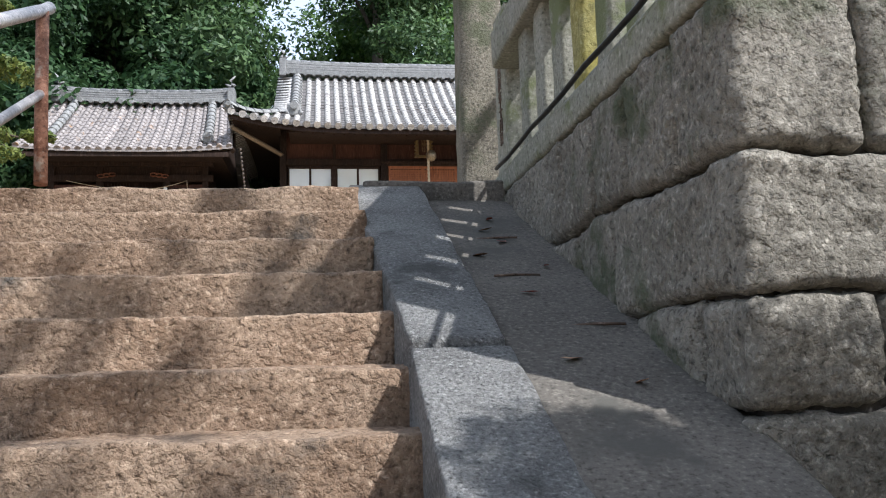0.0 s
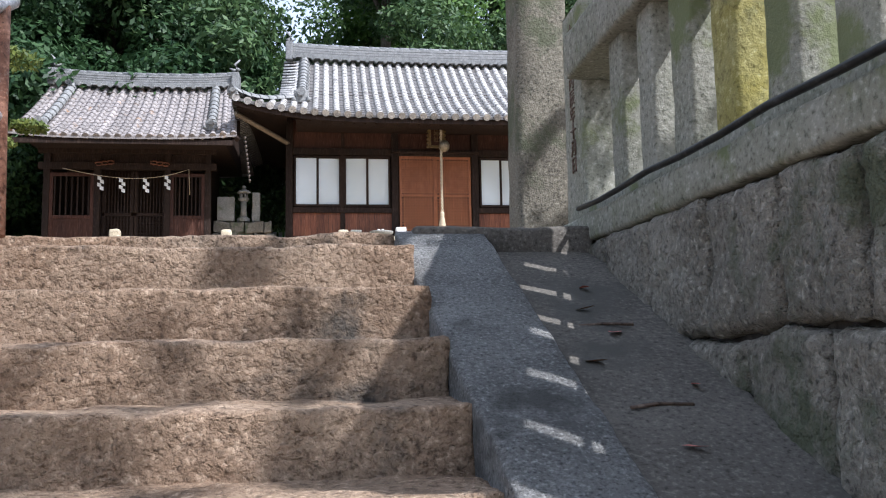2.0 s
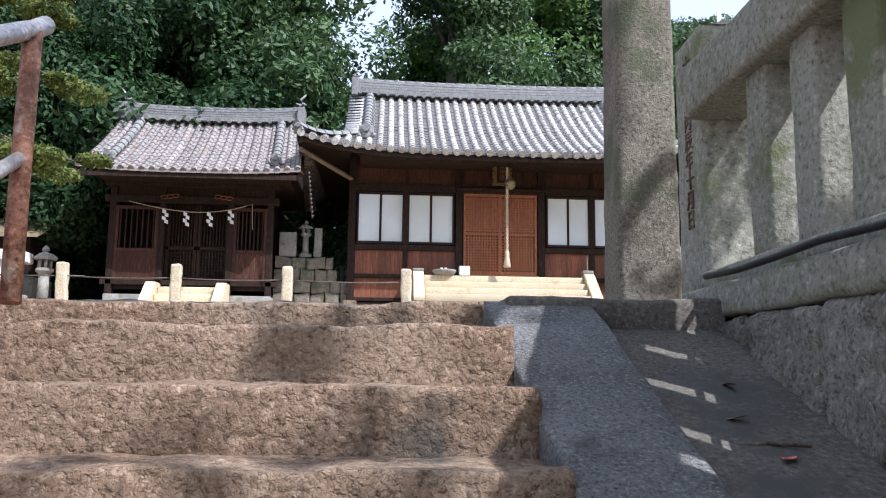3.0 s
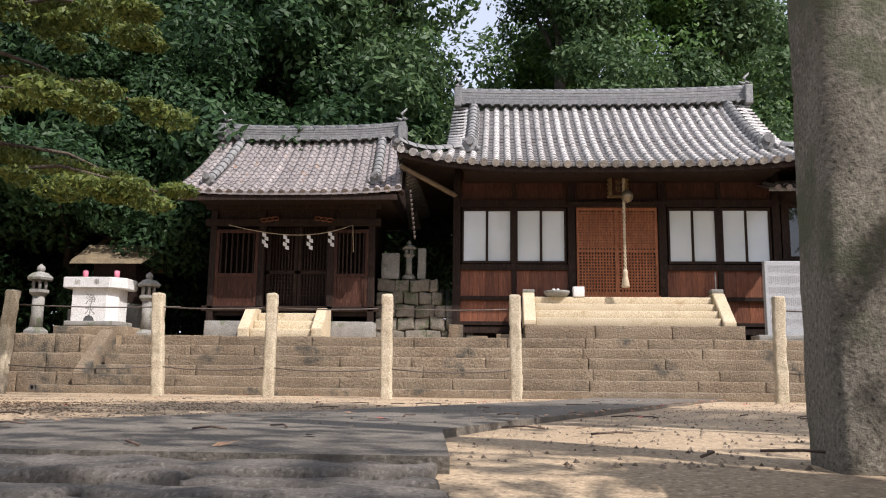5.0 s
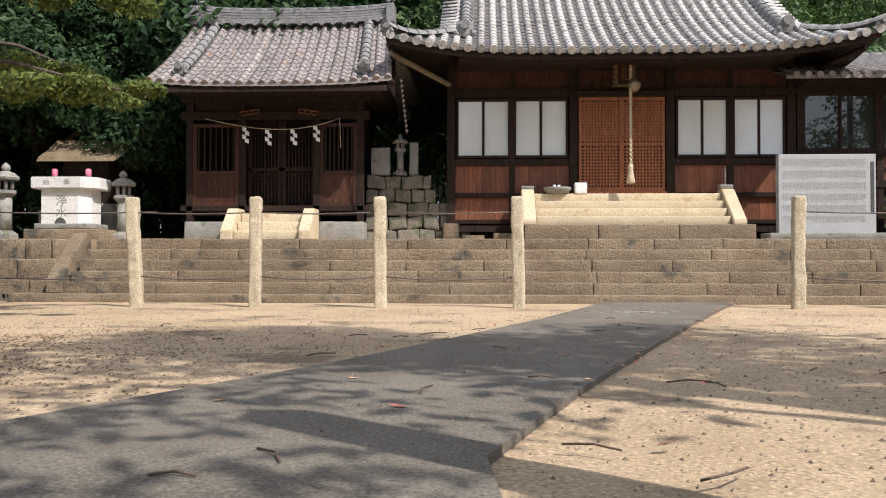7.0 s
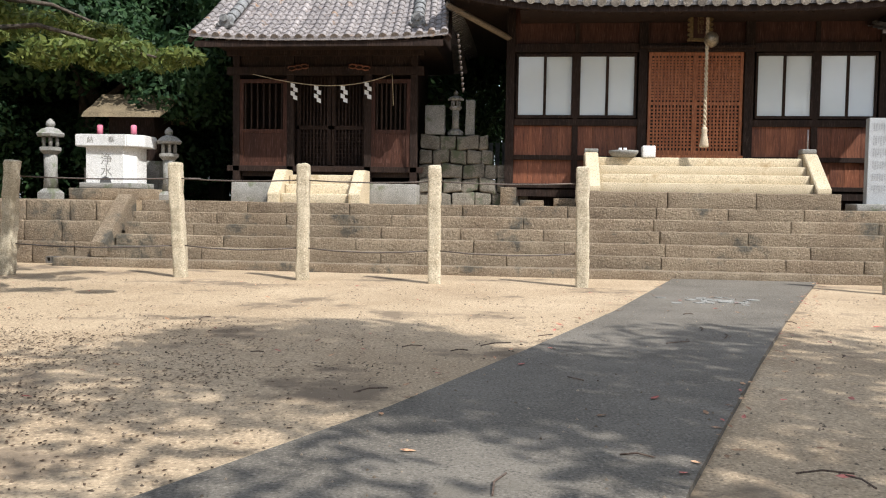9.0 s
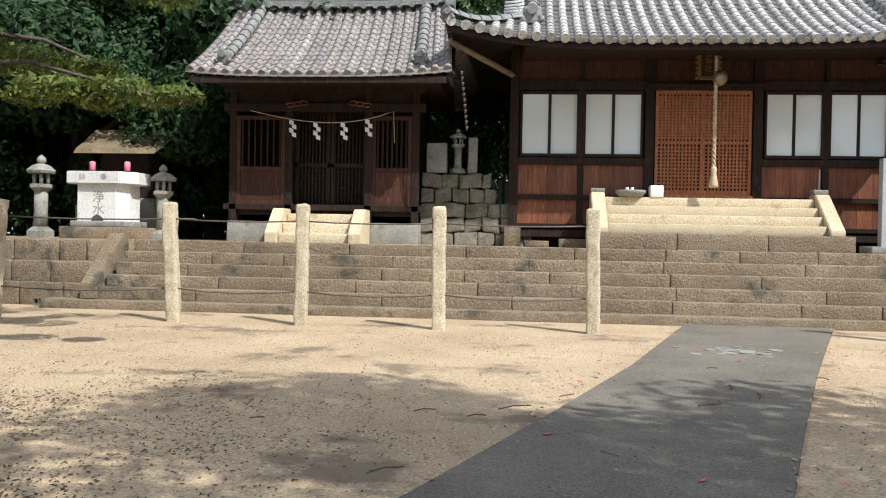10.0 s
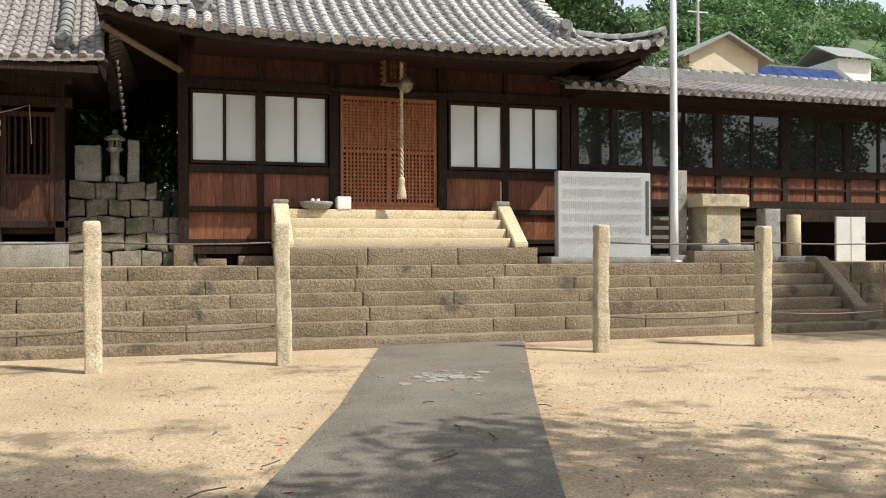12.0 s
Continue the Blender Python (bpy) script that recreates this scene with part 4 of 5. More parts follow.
hroof = part("roof", side_prism([(21.7, 4.58), (23.8, 6.1), (25.9, 4.58), (25.9, 4.46), (21.7, 4.46)], HX0 - 0.25, HX1 + 0.5), WOOD_D, hut)
sheet([[hut_p(HE0 + (HE1 - HE0) * k / 24, i / 12) for k in range(25)] for i in range(13)], TILE_D, "pan_tiles", hroof, 0.03)
sheet([[Vector((p.x, 47.6 - p.y, p.z)) for p in (hut_p(HE0 + (HE1 - HE0) * k / 6, i / 6) for k in range(6, -1, -1))] for i in range(7)], TILE_D, "pan_tiles", hroof)
for i in range(22):
    x = HE0 + 0.08 + i * 0.242
    part("cover_tile", row_mesh([hut_p(x, k / 10) for k in range(11)], 0.075, 0.21), TILE_D, hroof)
for x, s in ((HE0 + 0.62, 1), (HE1 - 0.62, -1)):
    line = [hut_p(x, 0.16 + 0.86 * i / 8) for i in range(9)]
    part("descending_ridge", row_mesh([p + Vector((0, 0, 0.10)) for p in line], 0.12, 0.25), RIDGE, hroof)
    oni(hroof, line[0].x, line[0].y - 0.04, line[0].z + 0.02, 0.9)
for x in (HE0, HE1):
    part("verge_board", tube(bmesh.new(), [hut_p(x, k / 6) - Vector((0, -0.05, 0.12)) for k in range(7)], 0.07, 4), WOOD_D, hroof)
ridge_stack(hroof, HE0 + 0.28, HE1 - 0.28, HRY, HRZ + 0.06, 0.34, 0.34, 0.10)
part("eave_board", boxes((HE0 + 0.1, HEY + 0.04, HEZ - 0.16, HE1 - 0.1, HEY + 0.11, HEZ - 0.04)), WOOD_D, hut)
for i in range(22):
    x = HE0 + 0.15 + i * 0.235
    part("rafter", tube(bmesh.new(), [(x, HEY + 0.08, HEZ - 0.14), (x, 22.7, HEZ + 0.60)], 0.04, 4), WOOD_D, hut)
for q in ((HX0 + 0.05, HY + 1.2, 1.3, HX1 - 0.05, 25.2, 5.2), (HX0 + 0.05, HY + 0.1, 4.2, HX1 - 0.05, HY + 1.2, 5.2), (HX0 + 0.05, HY + 0.1, 1.7, HX0 + 0.10, HY + 1.2, 4.2), (HX1 - 0.10, HY + 0.1, 1.7, HX1 - 0.05, HY + 1.2, 4.2)):
    part("wall", boxes(q), WOOD_D, hut)
for a, b in ((HX0 - 0.08, -4.62), (-3.02, HX1 + 0.08)):
    part("footing", rough_box(a, HY - 0.12, 1.2, b, HY + 1.2, 1.66, 0.2, 0.005, a), LANT, hut)
for x in (HX0, -4.66, -2.98, HX1):
    part("post", boxes((x - 0.075, HY - 0.05, 1.66, x + 0.075, HY + 0.1, 4.9), bev=0.008), WOOD_D, hut)
for z0, z1, d in ((3.95, 4.12, 0.07), (4.35, 4.6, 0.09), (1.90, 2.02, 0.05)):
    part("beam", boxes((HX0 - 0.2, HY - d, z0, HX1 + 0.2, HY + 0.09, z1), bev=0.008), WOOD_D, hut)
part("wall_board", boxes((HX0 + 0.08, HY + 0.03, 4.12, HX1 - 0.08, HY + 0.09, 4.9)), WOOD_D, hut)
for a, b in ((HX0 + 0.075, -4.735), (-2.905, HX1 - 0.075)):
    pan = part("shutter", boxes((a, HY - 0.03, 2.02, a + 0.08, HY + 0.03, 3.86), (b - 0.08, HY - 0.03, 2.02, b, HY + 0.03, 3.86), (a, HY - 0.028, 3.78, b, HY + 0.03, 3.86), (a, HY - 0.028, 2.72, b, HY + 0.03, 2.80), (a, HY - 0.028, 2.02, b, HY + 0.03, 2.10)), WOOD_M, hut, "reddish framed shutter with upright bars")
    part("lower_panel", boxes((a + 0.07, HY - 0.01, 2.10, b - 0.07, HY + 0.02, 2.72)), WOOD_M, pan)
    for k in range(7):
        x = a + 0.12 + (b - a - 0.24) * k / 6
        part("bar", boxes((x - 0.016, HY - 0.015, 2.80, x + 0.016, HY + 0.015, 3.78)), WOOD_D, pan)
for a, b in ((-4.585, -3.83), (-3.81, -3.055)):
    leaf = part("door", boxes((a, HY + 0.20, 1.95, a + 0.06, HY + 0.25, 3.95), (b - 0.06, HY + 0.20, 1.95, b, HY + 0.25, 3.95), (a, HY + 0.20, 2.82, b, HY + 0.25, 2.9), (a, HY + 0.20, 1.95, b, HY + 0.25, 2.05)), WOOD_D, hut, "dark lattice door of the shrine")
    bm = bmesh.new()
    for k in range(1, 10):
        x = a + (b - a) * k / 10
        box(bm, x - 0.012, HY + 0.21, 2.05, x + 0.012, HY + 0.23, 3.95)
    for k in range(1, 9):
        z = 2.05 + 0.77 * k / 9
        box(bm, a + 0.05, HY + 0.22, z - 0.012, b - 0.05, HY + 0.24, z + 0.012)
    part("lattice", bm, WOOD_D, leaf)
part("inner_floor", boxes((HX0 + 0.1, HY + 0.05, 1.80, HX1 - 0.1, HY + 1.2, 1.90)), WOOD_D, hut)
for s in (-1, 1):
    x = HC - 0.02 + s * 0.52
    bm = bmesh.new()
    for q in range(3):
        tube(bm, [(x + s * (0.28 - 0.14 * q + 0.09 * math.cos(t * 0.9)), HY - 0.09, 4.08 + 0.045 * math.sin(t * 0.9) + 0.02 * q) for t in range(7)], 0.018, 6)
    part("carving", bm, WOOD_R, hut, "carved scroll bracket")
bm = bmesh.new()
for q in range(5):
    tube(bm, [(HC - 0.2 + 0.1 * q, HY - 0.12, 4.62 + 0.05 * math.sin(q)), (HC - 0.14 + 0.1 * q, HY - 0.12, 4.68)], 0.04, 6)
part("carving", bm, WOOD_R, hut)
for i, (y, z) in enumerate(((21.55, 1.42), (21.85, 1.62), (22.15, 1.82))):
    part("step_stone", rough_box(-4.55, y, 1.2, -3.15, 22.5, z, 0.15, 0.003, i), PALE, hut)
for x in (-4.80, -3.14):
    c = side_prism([(21.45, 1.2), (21.45, 1.42), (22.0, 1.92), (22.45, 1.92), (22.45, 1.2)], x, x + 0.24)
    bmesh.ops.bevel(c, geom=c.edges[:], offset=0.012, segments=2, affect='EDGES')
    part("cheek", c, PALE, hut)
rope = thing("sacred_rope", "thin sagging rope with four white zigzag paper strips", "rope")


def sag(t):
    return (-5.45 + 3.0 * t, HY - 0.14, 3.93 - 0.30 * 4 * t * (1 - t) * (0.6 + 0.4 * t) + 0.02)


part("cord", tube(bmesh.new(), [sag(i / 14) for i in range(15)] + [(-2.42, HY - 0.14, 3.3)], 0.009, 6), ROPE, rope)
for t in (0.30, 0.47, 0.66, 0.83):
    x, y, z = sag(t)
    bm = bmesh.new()
    for k in range(4):
        dx = 0.03 * (1 if k % 2 else -1)
        pts = [(x + dx - 0.045, z - 0.085 * k), (x + dx + 0.045, z - 0.085 * k - 0.03), (x + dx + 0.045, z - 0.085 * k - 0.12), (x + dx - 0.045, z - 0.085 * k - 0.09)]
        f = [bm.verts.new((a, y - 0.004 * k, b)) for a, b in pts]
        g = [bm.verts.new((a, y - 0.004 * k - 0.002, b)) for a, b in pts]
        bm.faces.new(f)
        bm.faces.new(g[::-1])
        for q in range(4):
            bm.faces.new((f[q], f[(q + 1) % 4], g[(q + 1) % 4], g[q]))
    part("paper_strip", bm, PAPER, rope)
# downpipe chain by the eave
bm = bmesh.new()
for k in range(11):
    lathe(bm, [(0.014, 0), (0.032, 0.07), (0.028, 0.08)], 8, (-1.0 + 0.012 * k, 21.55, 4.5 - 0.105 * k))
chain = tagged(part("rain_chain", bm, IRON), "dark metal rain chain hanging from the hall eave", "rain chain")


# ---- stone lanterns, basins, tablets ----
def lantern(at, h, label):
    t = thing("stone_lantern", label, "stone lantern", "stone lanterns", at=at)
    s = h / 1.55
    part("base", lathe(bmesh.new(), [(0.27 * s, 0), (0.27 * s, 0.12 * s), (0.2 * s, 0.17 * s), (0.15 * s, 0.20 * s)], 6, smooth=False), LANT, t)
    part("shaft", lathe(bmesh.new(), [(0.135 * s, 0.19 * s), (0.12 * s, 0.5 * s), (0.125 * s, 0.86 * s)], 14), LANT, t)
    part("platform", lathe(bmesh.new(), [(0.13 * s, 0.85 * s), (0.22 * s, 0.93 * s), (0.22 * s, 0.99 * s), (0.17 * s, 1.0 * s)], 6, smooth=False), LANT, t)
    bm = bmesh.new()
    for k in range(6):
        a = 2 * math.pi * k / 6
        x, y = 0.135 * s * math.cos(a), 0.135 * s * math.sin(a)
        tube(bm, [(x, y, 0.99 * s), (x, y, 1.22 * s)], 0.038 * s, 6)
    part("fire_box", bm, LANT, t)
    part("cap", lathe(bmesh.new(), [(0.27 * s, 1.20 * s), (0.29 * s, 1.25 * s), (0.18 * s, 1.34 * s), (0.07 * s, 1.38 * s)], 6, smooth=False), LANT, t)
    part("jewel", lathe(bmesh.new(), [(0.05 * s, 1.37 * s), (0.09 * s, 1.43 * s), (0.075 * s, 1.49 * s), (0.01 * s, 1.55 * s)], 12), LANT, t)
    return t


lantern((-9.98, 22.4, 1.235), 1.75, "weathered grey stone lantern with a pointed cap")
lantern((-7.42, 22.7, 1.235), 1.60, "weathered grey stone lantern with a flat broken cap")
lantern((-1.19, 23.35, 2.76), 0.97, "small round grey stone lantern on the boulder wall")


def water_basin(at, label, w, stone, chars):
    b = thing("water_basin", label, "water basin", at=at)
    part("plinth", rough_box(-w * 0.62, -0.38, 0, w * 0.62, 0.5, 0.24, 0.2, 0.005, 4), TERR, b)
    part("foot", rough_box(-w * 0.46, -0.36, 0.24, w * 0.46, 0.42, 0.36, 0.2, 0.004, 5), LANT, b)
    bm = prism([(-w * 0.36, -0.32), (w * 0.22, -0.32), (w * 0.36, -0.1), (w * 0.36, 0.35), (-w * 0.36, 0.35)], 0.36, 1.12)
    part("block", bm, stone, b)
    bm = prism([(-w * 0.5, -0.42), (w * 0.30, -0.42), (w * 0.5, -0.15), (w * 0.5, 0.45), (-w * 0.5, 0.45)], 1.12, 1.38)
    bmesh.ops.bevel(bm, geom=bm.edges[:], offset=0.02, segments=2, affect='EDGES')
    part("trough", bm, stone, b)
    bm = bmesh.new()
    tube(bm, [(-0.08, -0.325, 0.36), (-0.08, -0.318, 0.36)], 0.13, 12)
    part("drain_arch", bm, INK, b)
    writing(chars, 0.27, b, CARVE, (-0.06, -0.321, 0.98))
    writing("奉", 0.15, b, CARVE, (0.10, -0.421, 1.33))
    writing("納", 0.15, b, CARVE, (-0.36, -0.421, 1.33))
    return b


water_basin((-8.42, 22.3, 1.235), "white carved stone water basin on a plinth", 1.42, WHITE, "浄水")
water_basin((10.5, 22.0, 1.235), "pale carved stone water basin before the gallery", 1.30, POST, "浄水")
altar = thing("offering_box_shrine", "tiny bark-roofed wooden shrine behind the water basin", "small shrine", at=(-8.72, 24.0, 1.235))
part("cabinet", boxes((-0.55, -0.4, 0.9, 0.55, 0.5, 1.95)), WOOD_D, altar)
part("stand", rough_box(-0.75, -0.6, 0, 0.75, 0.7, 0.9, 0.2, 0.01, 3), LANT, altar)
bm = side_prism([(-0.95, 1.86), (-0.85, 1.98), (-0.5, 2.16), (0.0, 2.48), (0.5, 2.16), (0.85, 1.98), (0.95, 1.86), (0.5, 2.05), (0, 2.3), (-0.5, 2.05)], -0.92, 0.92)
part("roof", bm, material("bark_shingle", (0.13, 0.10, 0.06), (0.22, 0.17, 0.10), 3, 0.9, 0.5, 40), altar, "brown bark shingle roof")
for x in (-9.22, -8.42):
    pl = tagged(part("paper_lantern", lathe(bmesh.new(), [(0.04, 0), (0.065, 0.02), (0.065, 0.2), (0.04, 0.22)], 14, (x, 23.1, 2.70)), PINK), "small pink paper lantern on the altar", "paper lantern", "paper lanterns")
    part("stand", tube(bmesh.new(), [(x, 23.1, 1.235), (x, 23.1, 2.71)], 0.014, 6), WOOD_D, pl)
tagged(part("offering_shelf", rough_box(-9.5, 22.9, 1.235, -8.9, 23.3, 1.95, 0.15, 0.006, 2), LANT), "grey stone offering stand beside the basin", "stone stand")
# inscribed slab, narrow tablet, flagpole
slab = thing("inscribed_slab", "broad polished grey stone slab covered in carved text", "stone tablet", at=(7.86, 21.9, 1.235))
part("plinth", rough_box(-1.25, -0.3, 0, 1.3, 0.3, 0.14, 0.15, 0.004, 2), LANT, slab)
part("tablet", boxes((-1.0, -0.09, 0.13, 0.98, 0.09, 1.78), bev=0.012), SLATE, slab)
random.seed(5)
bm = bmesh.new()
for r, (za, zb) in enumerate(((1.50, 1.68), (1.26, 1.44), (1.02, 1.20), (0.78, 0.96), (0.56, 0.72), (0.36, 0.50))):
    for c in range(38):
        x = -0.92 + c * 0.045
        z = zb
        while z > za + random.uniform(0, 0.08):
            h = random.uniform(0.012, 0.03)
            box(bm, x, -0.0945, z - h, x + 0.022, -0.089, z)
            z -= h + 0.012
part("carved_text", bm, material("carved_grey", (0.29, 0.295, 0.30), (0.33, 0.335, 0.34), 5, 0.9, 0), slab)
part("title_panel", boxes((0.87, -0.096, 0.55, 0.94, -0.088, 1.62)), INK, slab)
nar = thing("narrow_tablet", "tall narrow pale stone tablet on a stepped base", "stone tablet", at=(9.66, 22.15, 1.235))
part("shaft", rough_box(-0.16, -0.1, 0.15, 0.16, 0.1, 1.88, 0.15, 0.003, 4), LANT, nar)
part("base", rough_box(-0.6, -0.3, 0, 0.6, 0.3, 0.16, 0.15, 0.004, 6), LANT, nar)
pole = thing("flagpole", "tall plain white metal flagpole", "flagpole", at=(9.33, 21.75, 1.235))
part("pole", lathe(bmesh.new(), [(0.085, 0), (0.08, 1.0), (0.07, 4.0), (0.05, 8.0)], 16), PAINT, pole)
part("foot", lathe(bmesh.new(), [(0.16, 0), (0.16, 0.05), (0.09, 0.07)], 16), STEEL, pole)
tab = thing("stone_marker", "short dark grey square stone marker", "stone marker", at=(11.8, 22.1, 1.235))
part("shaft", rough_box(-0.19, -0.15, 0, 0.19, 0.15, 1.12, 0.12, 0.006, 7), LANT, tab)
cyl = thing("stone_bollard", "short pale round stone column on a rough stone", "bollard", at=(12.35, 22.0, 1.235))
part("column", lathe(bmesh.new(), [(0.15, 0.1), (0.145, 0.5), (0.14, 0.98), (0.12, 1.0)], 18), PALE, cyl)
part("foot", rough_box(-0.4, -0.3, 0, 0.4, 0.3, 0.12, 0.12, 0.02, 4), LANT, cyl)
for x in (13.9, 14.3):
    tagged(part("white_board", boxes((x - 0.19, 22.3, 1.237, x + 0.19, 22.36, 2.22), bev=0.01), WHITE), "white upright board beside the gallery", "board")

# ---- boulder mound between the shrines ----
mound = thing("boulder_mound", "mound of fitted grey boulders between the shrines", "stone mound")
random.seed(8)
part("core", boxes((-1.85, 23.4, 1.2, -0.65, 25.2, 2.68), (-0.7, 23.4, 1.2, 0.0, 25.2, 1.75)), MORTAR, mound)
for r in range(5):
    x = -1.95
    z = 1.2 + 0.31 * r
    end = 0.25 - 0.2 * r
    while x < end:
        w = min(random.uniform(0.24, 0.5), max(0.2, end - x))
        bm = rough_box(x + 0.008, 23.02 + random.uniform(-0.03, 0.03), z, x + w - 0.008, 23.5, z + 0.30, 0.07, 0.02, x * 4 + r, 0.02)
        tilt = random.uniform(-0.25, 0.25)
        for v in bm.verts:
            v.co.z += tilt * (v.co.x - x - w / 2)
            v.co.y += 0.10 * (v.co.z - 1.2)
        part("boulder", bm, MOUND, mound)
        x += w
tagged(part("square_stone", rough_box(-1.85, 23.2, 2.76, -1.42, 23.4, 3.40, 0.1, 0.01, 2), LANT), "mossy square grey stone tablet on the mound", "stone tablet")
tagged(part("thin_stone", rough_box(-0.97, 23.25, 2.76, -0.77, 23.45, 3.52, 0.1, 0.008, 2), LANT), "thin upright grey stone on the mound", "stone tablet")
pf = thing("picket_fence", "low grey picket fence in the dark gap", "fence")
for i in range(5):
    part("picket", boxes((-0.72 + 0.16 * i, 25.3, 1.2, -0.62 + 0.16 * i, 25.36, 2.75)), LANT, pf)
for x in (0.25, 0.95, 1.3):
    tagged(part("base_block", rough_box(x, 22.62, 1.235, x + 0.5 - 0.2 * (x > 1), 22.86, 1.36 + 0.05 * (x > 0.5), 0.1, 0.008, x), TERR), "small rough stone block before the hall footing", "stone")
tagged(part("hollow_block", boxes((-8.75, 20.15, 0.0, -8.35, 20.3, 0.03), (-8.75, 20.15, 0.11, -8.35, 20.3, 0.13), *[(-8.75 + 0.093 * i, 20.15, 0.03, -8.75 + 0.093 * i + 0.028, 20.3, 0.11) for i in range(5)]), CONC), "grey hollow concrete block on the ground", "block")


# ---- trees ----
def leaf_mesh(name, clumps, per, leaf, mat, seed, flat=0.75, spread=1.0):
    """Many small leaf blades in clumps; the clumps give the crown its broken outline."""
    rng = np.random.default_rng(seed)
    cs, rs = np.array([c[:3] for c in clumps]), np.array([c[3] for c in clumps])
    idx = np.repeat(np.arange(len(clumps)), per)
    n = len(idx)
    d = rng.normal(size=(n, 3))
    d /= np.linalg.norm(d, axis=1)[:, None]
    rad = rs[idx] * rng.uniform(0.45, 1.0, n) ** 0.6
    p = cs[idx] + d * rad[:, None] * np.array([1, 1, flat])
    nrm = d + rng.normal(size=(n, 3)) * 0.7 + np.array([0, 0, 0.5])
    nrm /= np.linalg.norm(nrm, axis=1)[:, None]
    t = np.cross(nrm, rng.normal(size=(n, 3)))
    t /= np.linalg.norm(t, axis=1)[:, None]
    b = np.cross(nrm, t)
    s = leaf * rng.uniform(0.6, 1.4, n)[:, None]
    quad = np.stack([p - t * s, p + b * s * 0.45, p + t * s, p - b * s * 0.45], 1).reshape(-1, 3)
    me = bpy.data.meshes.new(name)
    me.vertices.add(n * 4)
    me.vertices.foreach_set("co", quad.astype(np.float32).ravel())
    me.loops.add(n * 4)
    me.loops.foreach_set("vertex_index", np.arange(n * 4, dtype=np.int32))
    me.polygons.add(n)
    me.polygons.foreach_set("loop_start", np.arange(0, n * 4, 4, dtype=np.int32))
    me.update(calc_edges=True)
    me.materials.append(mat)
    return me


def tree(label, height, width, mat, seed, per=420, leaf=0.11, count=60, bottom=0.25):
    rnd = random.Random(seed)
    t = thing("tree", label, "tree", "trees around the shrine")
    clumps, limbs = [], []
    for i in range(count):
        z = height * (bottom + (1 - bottom) * rnd.random() ** 0.8)
        f = (z / height - bottom) / (1 - bottom)
        w = width * (0.55 + 0.45 * math.sin(math.pi * min(1, f * 0.9 + 0.25))) * (1 - 0.55 * f ** 3)
        a, r = rnd.uniform(0, 6.283), w * rnd.random() ** 0.5
        clumps.append((r * math.cos(a), r * math.sin(a), z, width * rnd.uniform(0.16, 0.32)))
    bm = bmesh.new()
    tube(bm, [(0, 0, -0.3), (0.1, 0.05, height * 0.3), (-0.05, 0.1, height * 0.6), (0, 0, height * 0.9)], height * 0.03, 8, r2=height * 0.006)
    for c in clumps[::4]:
        z0 = max(height * 0.15, c[2] - height * 0.18)
        tube(bm, [(0, 0, z0), (c[0] * 0.5, c[1] * 0.5, (z0 + c[2]) / 2 + 0.1), c[:3]], height * 0.009, 5, r2=0.02)
    part("trunk", bm, BARK, t)
    cr = new("crown", leaf_mesh("crown", clumps, per, leaf, mat, seed))
    cr.parent = t
    return t


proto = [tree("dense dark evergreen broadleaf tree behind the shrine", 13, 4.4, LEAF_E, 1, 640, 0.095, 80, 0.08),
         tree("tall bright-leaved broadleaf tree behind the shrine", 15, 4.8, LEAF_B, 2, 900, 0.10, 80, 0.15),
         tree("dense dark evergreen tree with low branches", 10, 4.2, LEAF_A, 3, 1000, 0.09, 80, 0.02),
         tree("broad high-crowned tree shading the stair head", 13, 4.8, LEAF_B, 5, 240, 0.13, 46, 0.45),
         tree("slender thin-leaved tree beside the stair foot", 13, 4.6, LEAF_B, 6, 150, 0.13, 19, 0.5)]
spots = [(0, -16, 33), (2, -12.5, 30), (0, -9, 33), (2, -6.5, 30.5), (0, -3.2, 32), (0, 3.4, 34.5), (1, 6.5, 41), (0, 10.5, 41), (2, -15.5, 26.5), (2, -11.6, 27.0), (2, -18.5, 22.5), (0, -21, 28),
         (0, -26, 33), (1, -14, 40), (1, -6, 41), (1, 14.5, 48), (0, 18.0, 46), (2, -8.2, 27.8), (1, -20, 38)]
random.seed(21)
for i, (k, x, y) in enumerate(spots):
    s = random.uniform(0.95, 1.15) * (1.35 if y > 29 else 1.0)
    m = pose(x, y, 1.1, 0, 0, random.uniform(0, 360))
    ob = copy_thing(proto[k], m)
    ob.scale = (s, s, s)
# trees behind and over the stair that shade its head
for k, x, y, z in ((3, 13.0, -6.5, -3.3), (3, 6.9, 4.9, 0), (4, 3.4, -0.7, -3.3), (0, 1.0, -15.0, -3.3), (2, 43, 49, 0), (1, -14, 3, -0.1), (0, 20, 14, 0), (1, -9, -20, -3.3), (0, 14, -16, -3.3)):
    ob = copy_thing(proto[k], pose(x, y, z, 0, 0, random.uniform(0, 360)))
# low tree added out of view to shade the drain slope and lower wall
shade_blocker = copy_thing(proto[2], pose(3.45, 0.5, -3.4))
shade_blocker.scale = (0.26, 0.26, 0.48)
for q, (x, y) in enumerate(((-24, 36), (4, -22), (-20, 17), (19, 1.5), (24, -9))):
    proto[q].matrix_basis = pose(x, y, 0.9 if y > 0 else -3.3)
# the yellow-green conifer reaching over the court
rnd = random.Random(9)
con = thing("conifer", "yellow-green conifer with drooping layered branches", "tree", at=(-6.9, 14.3, -0.05))
clumps = []
bm = bmesh.new()
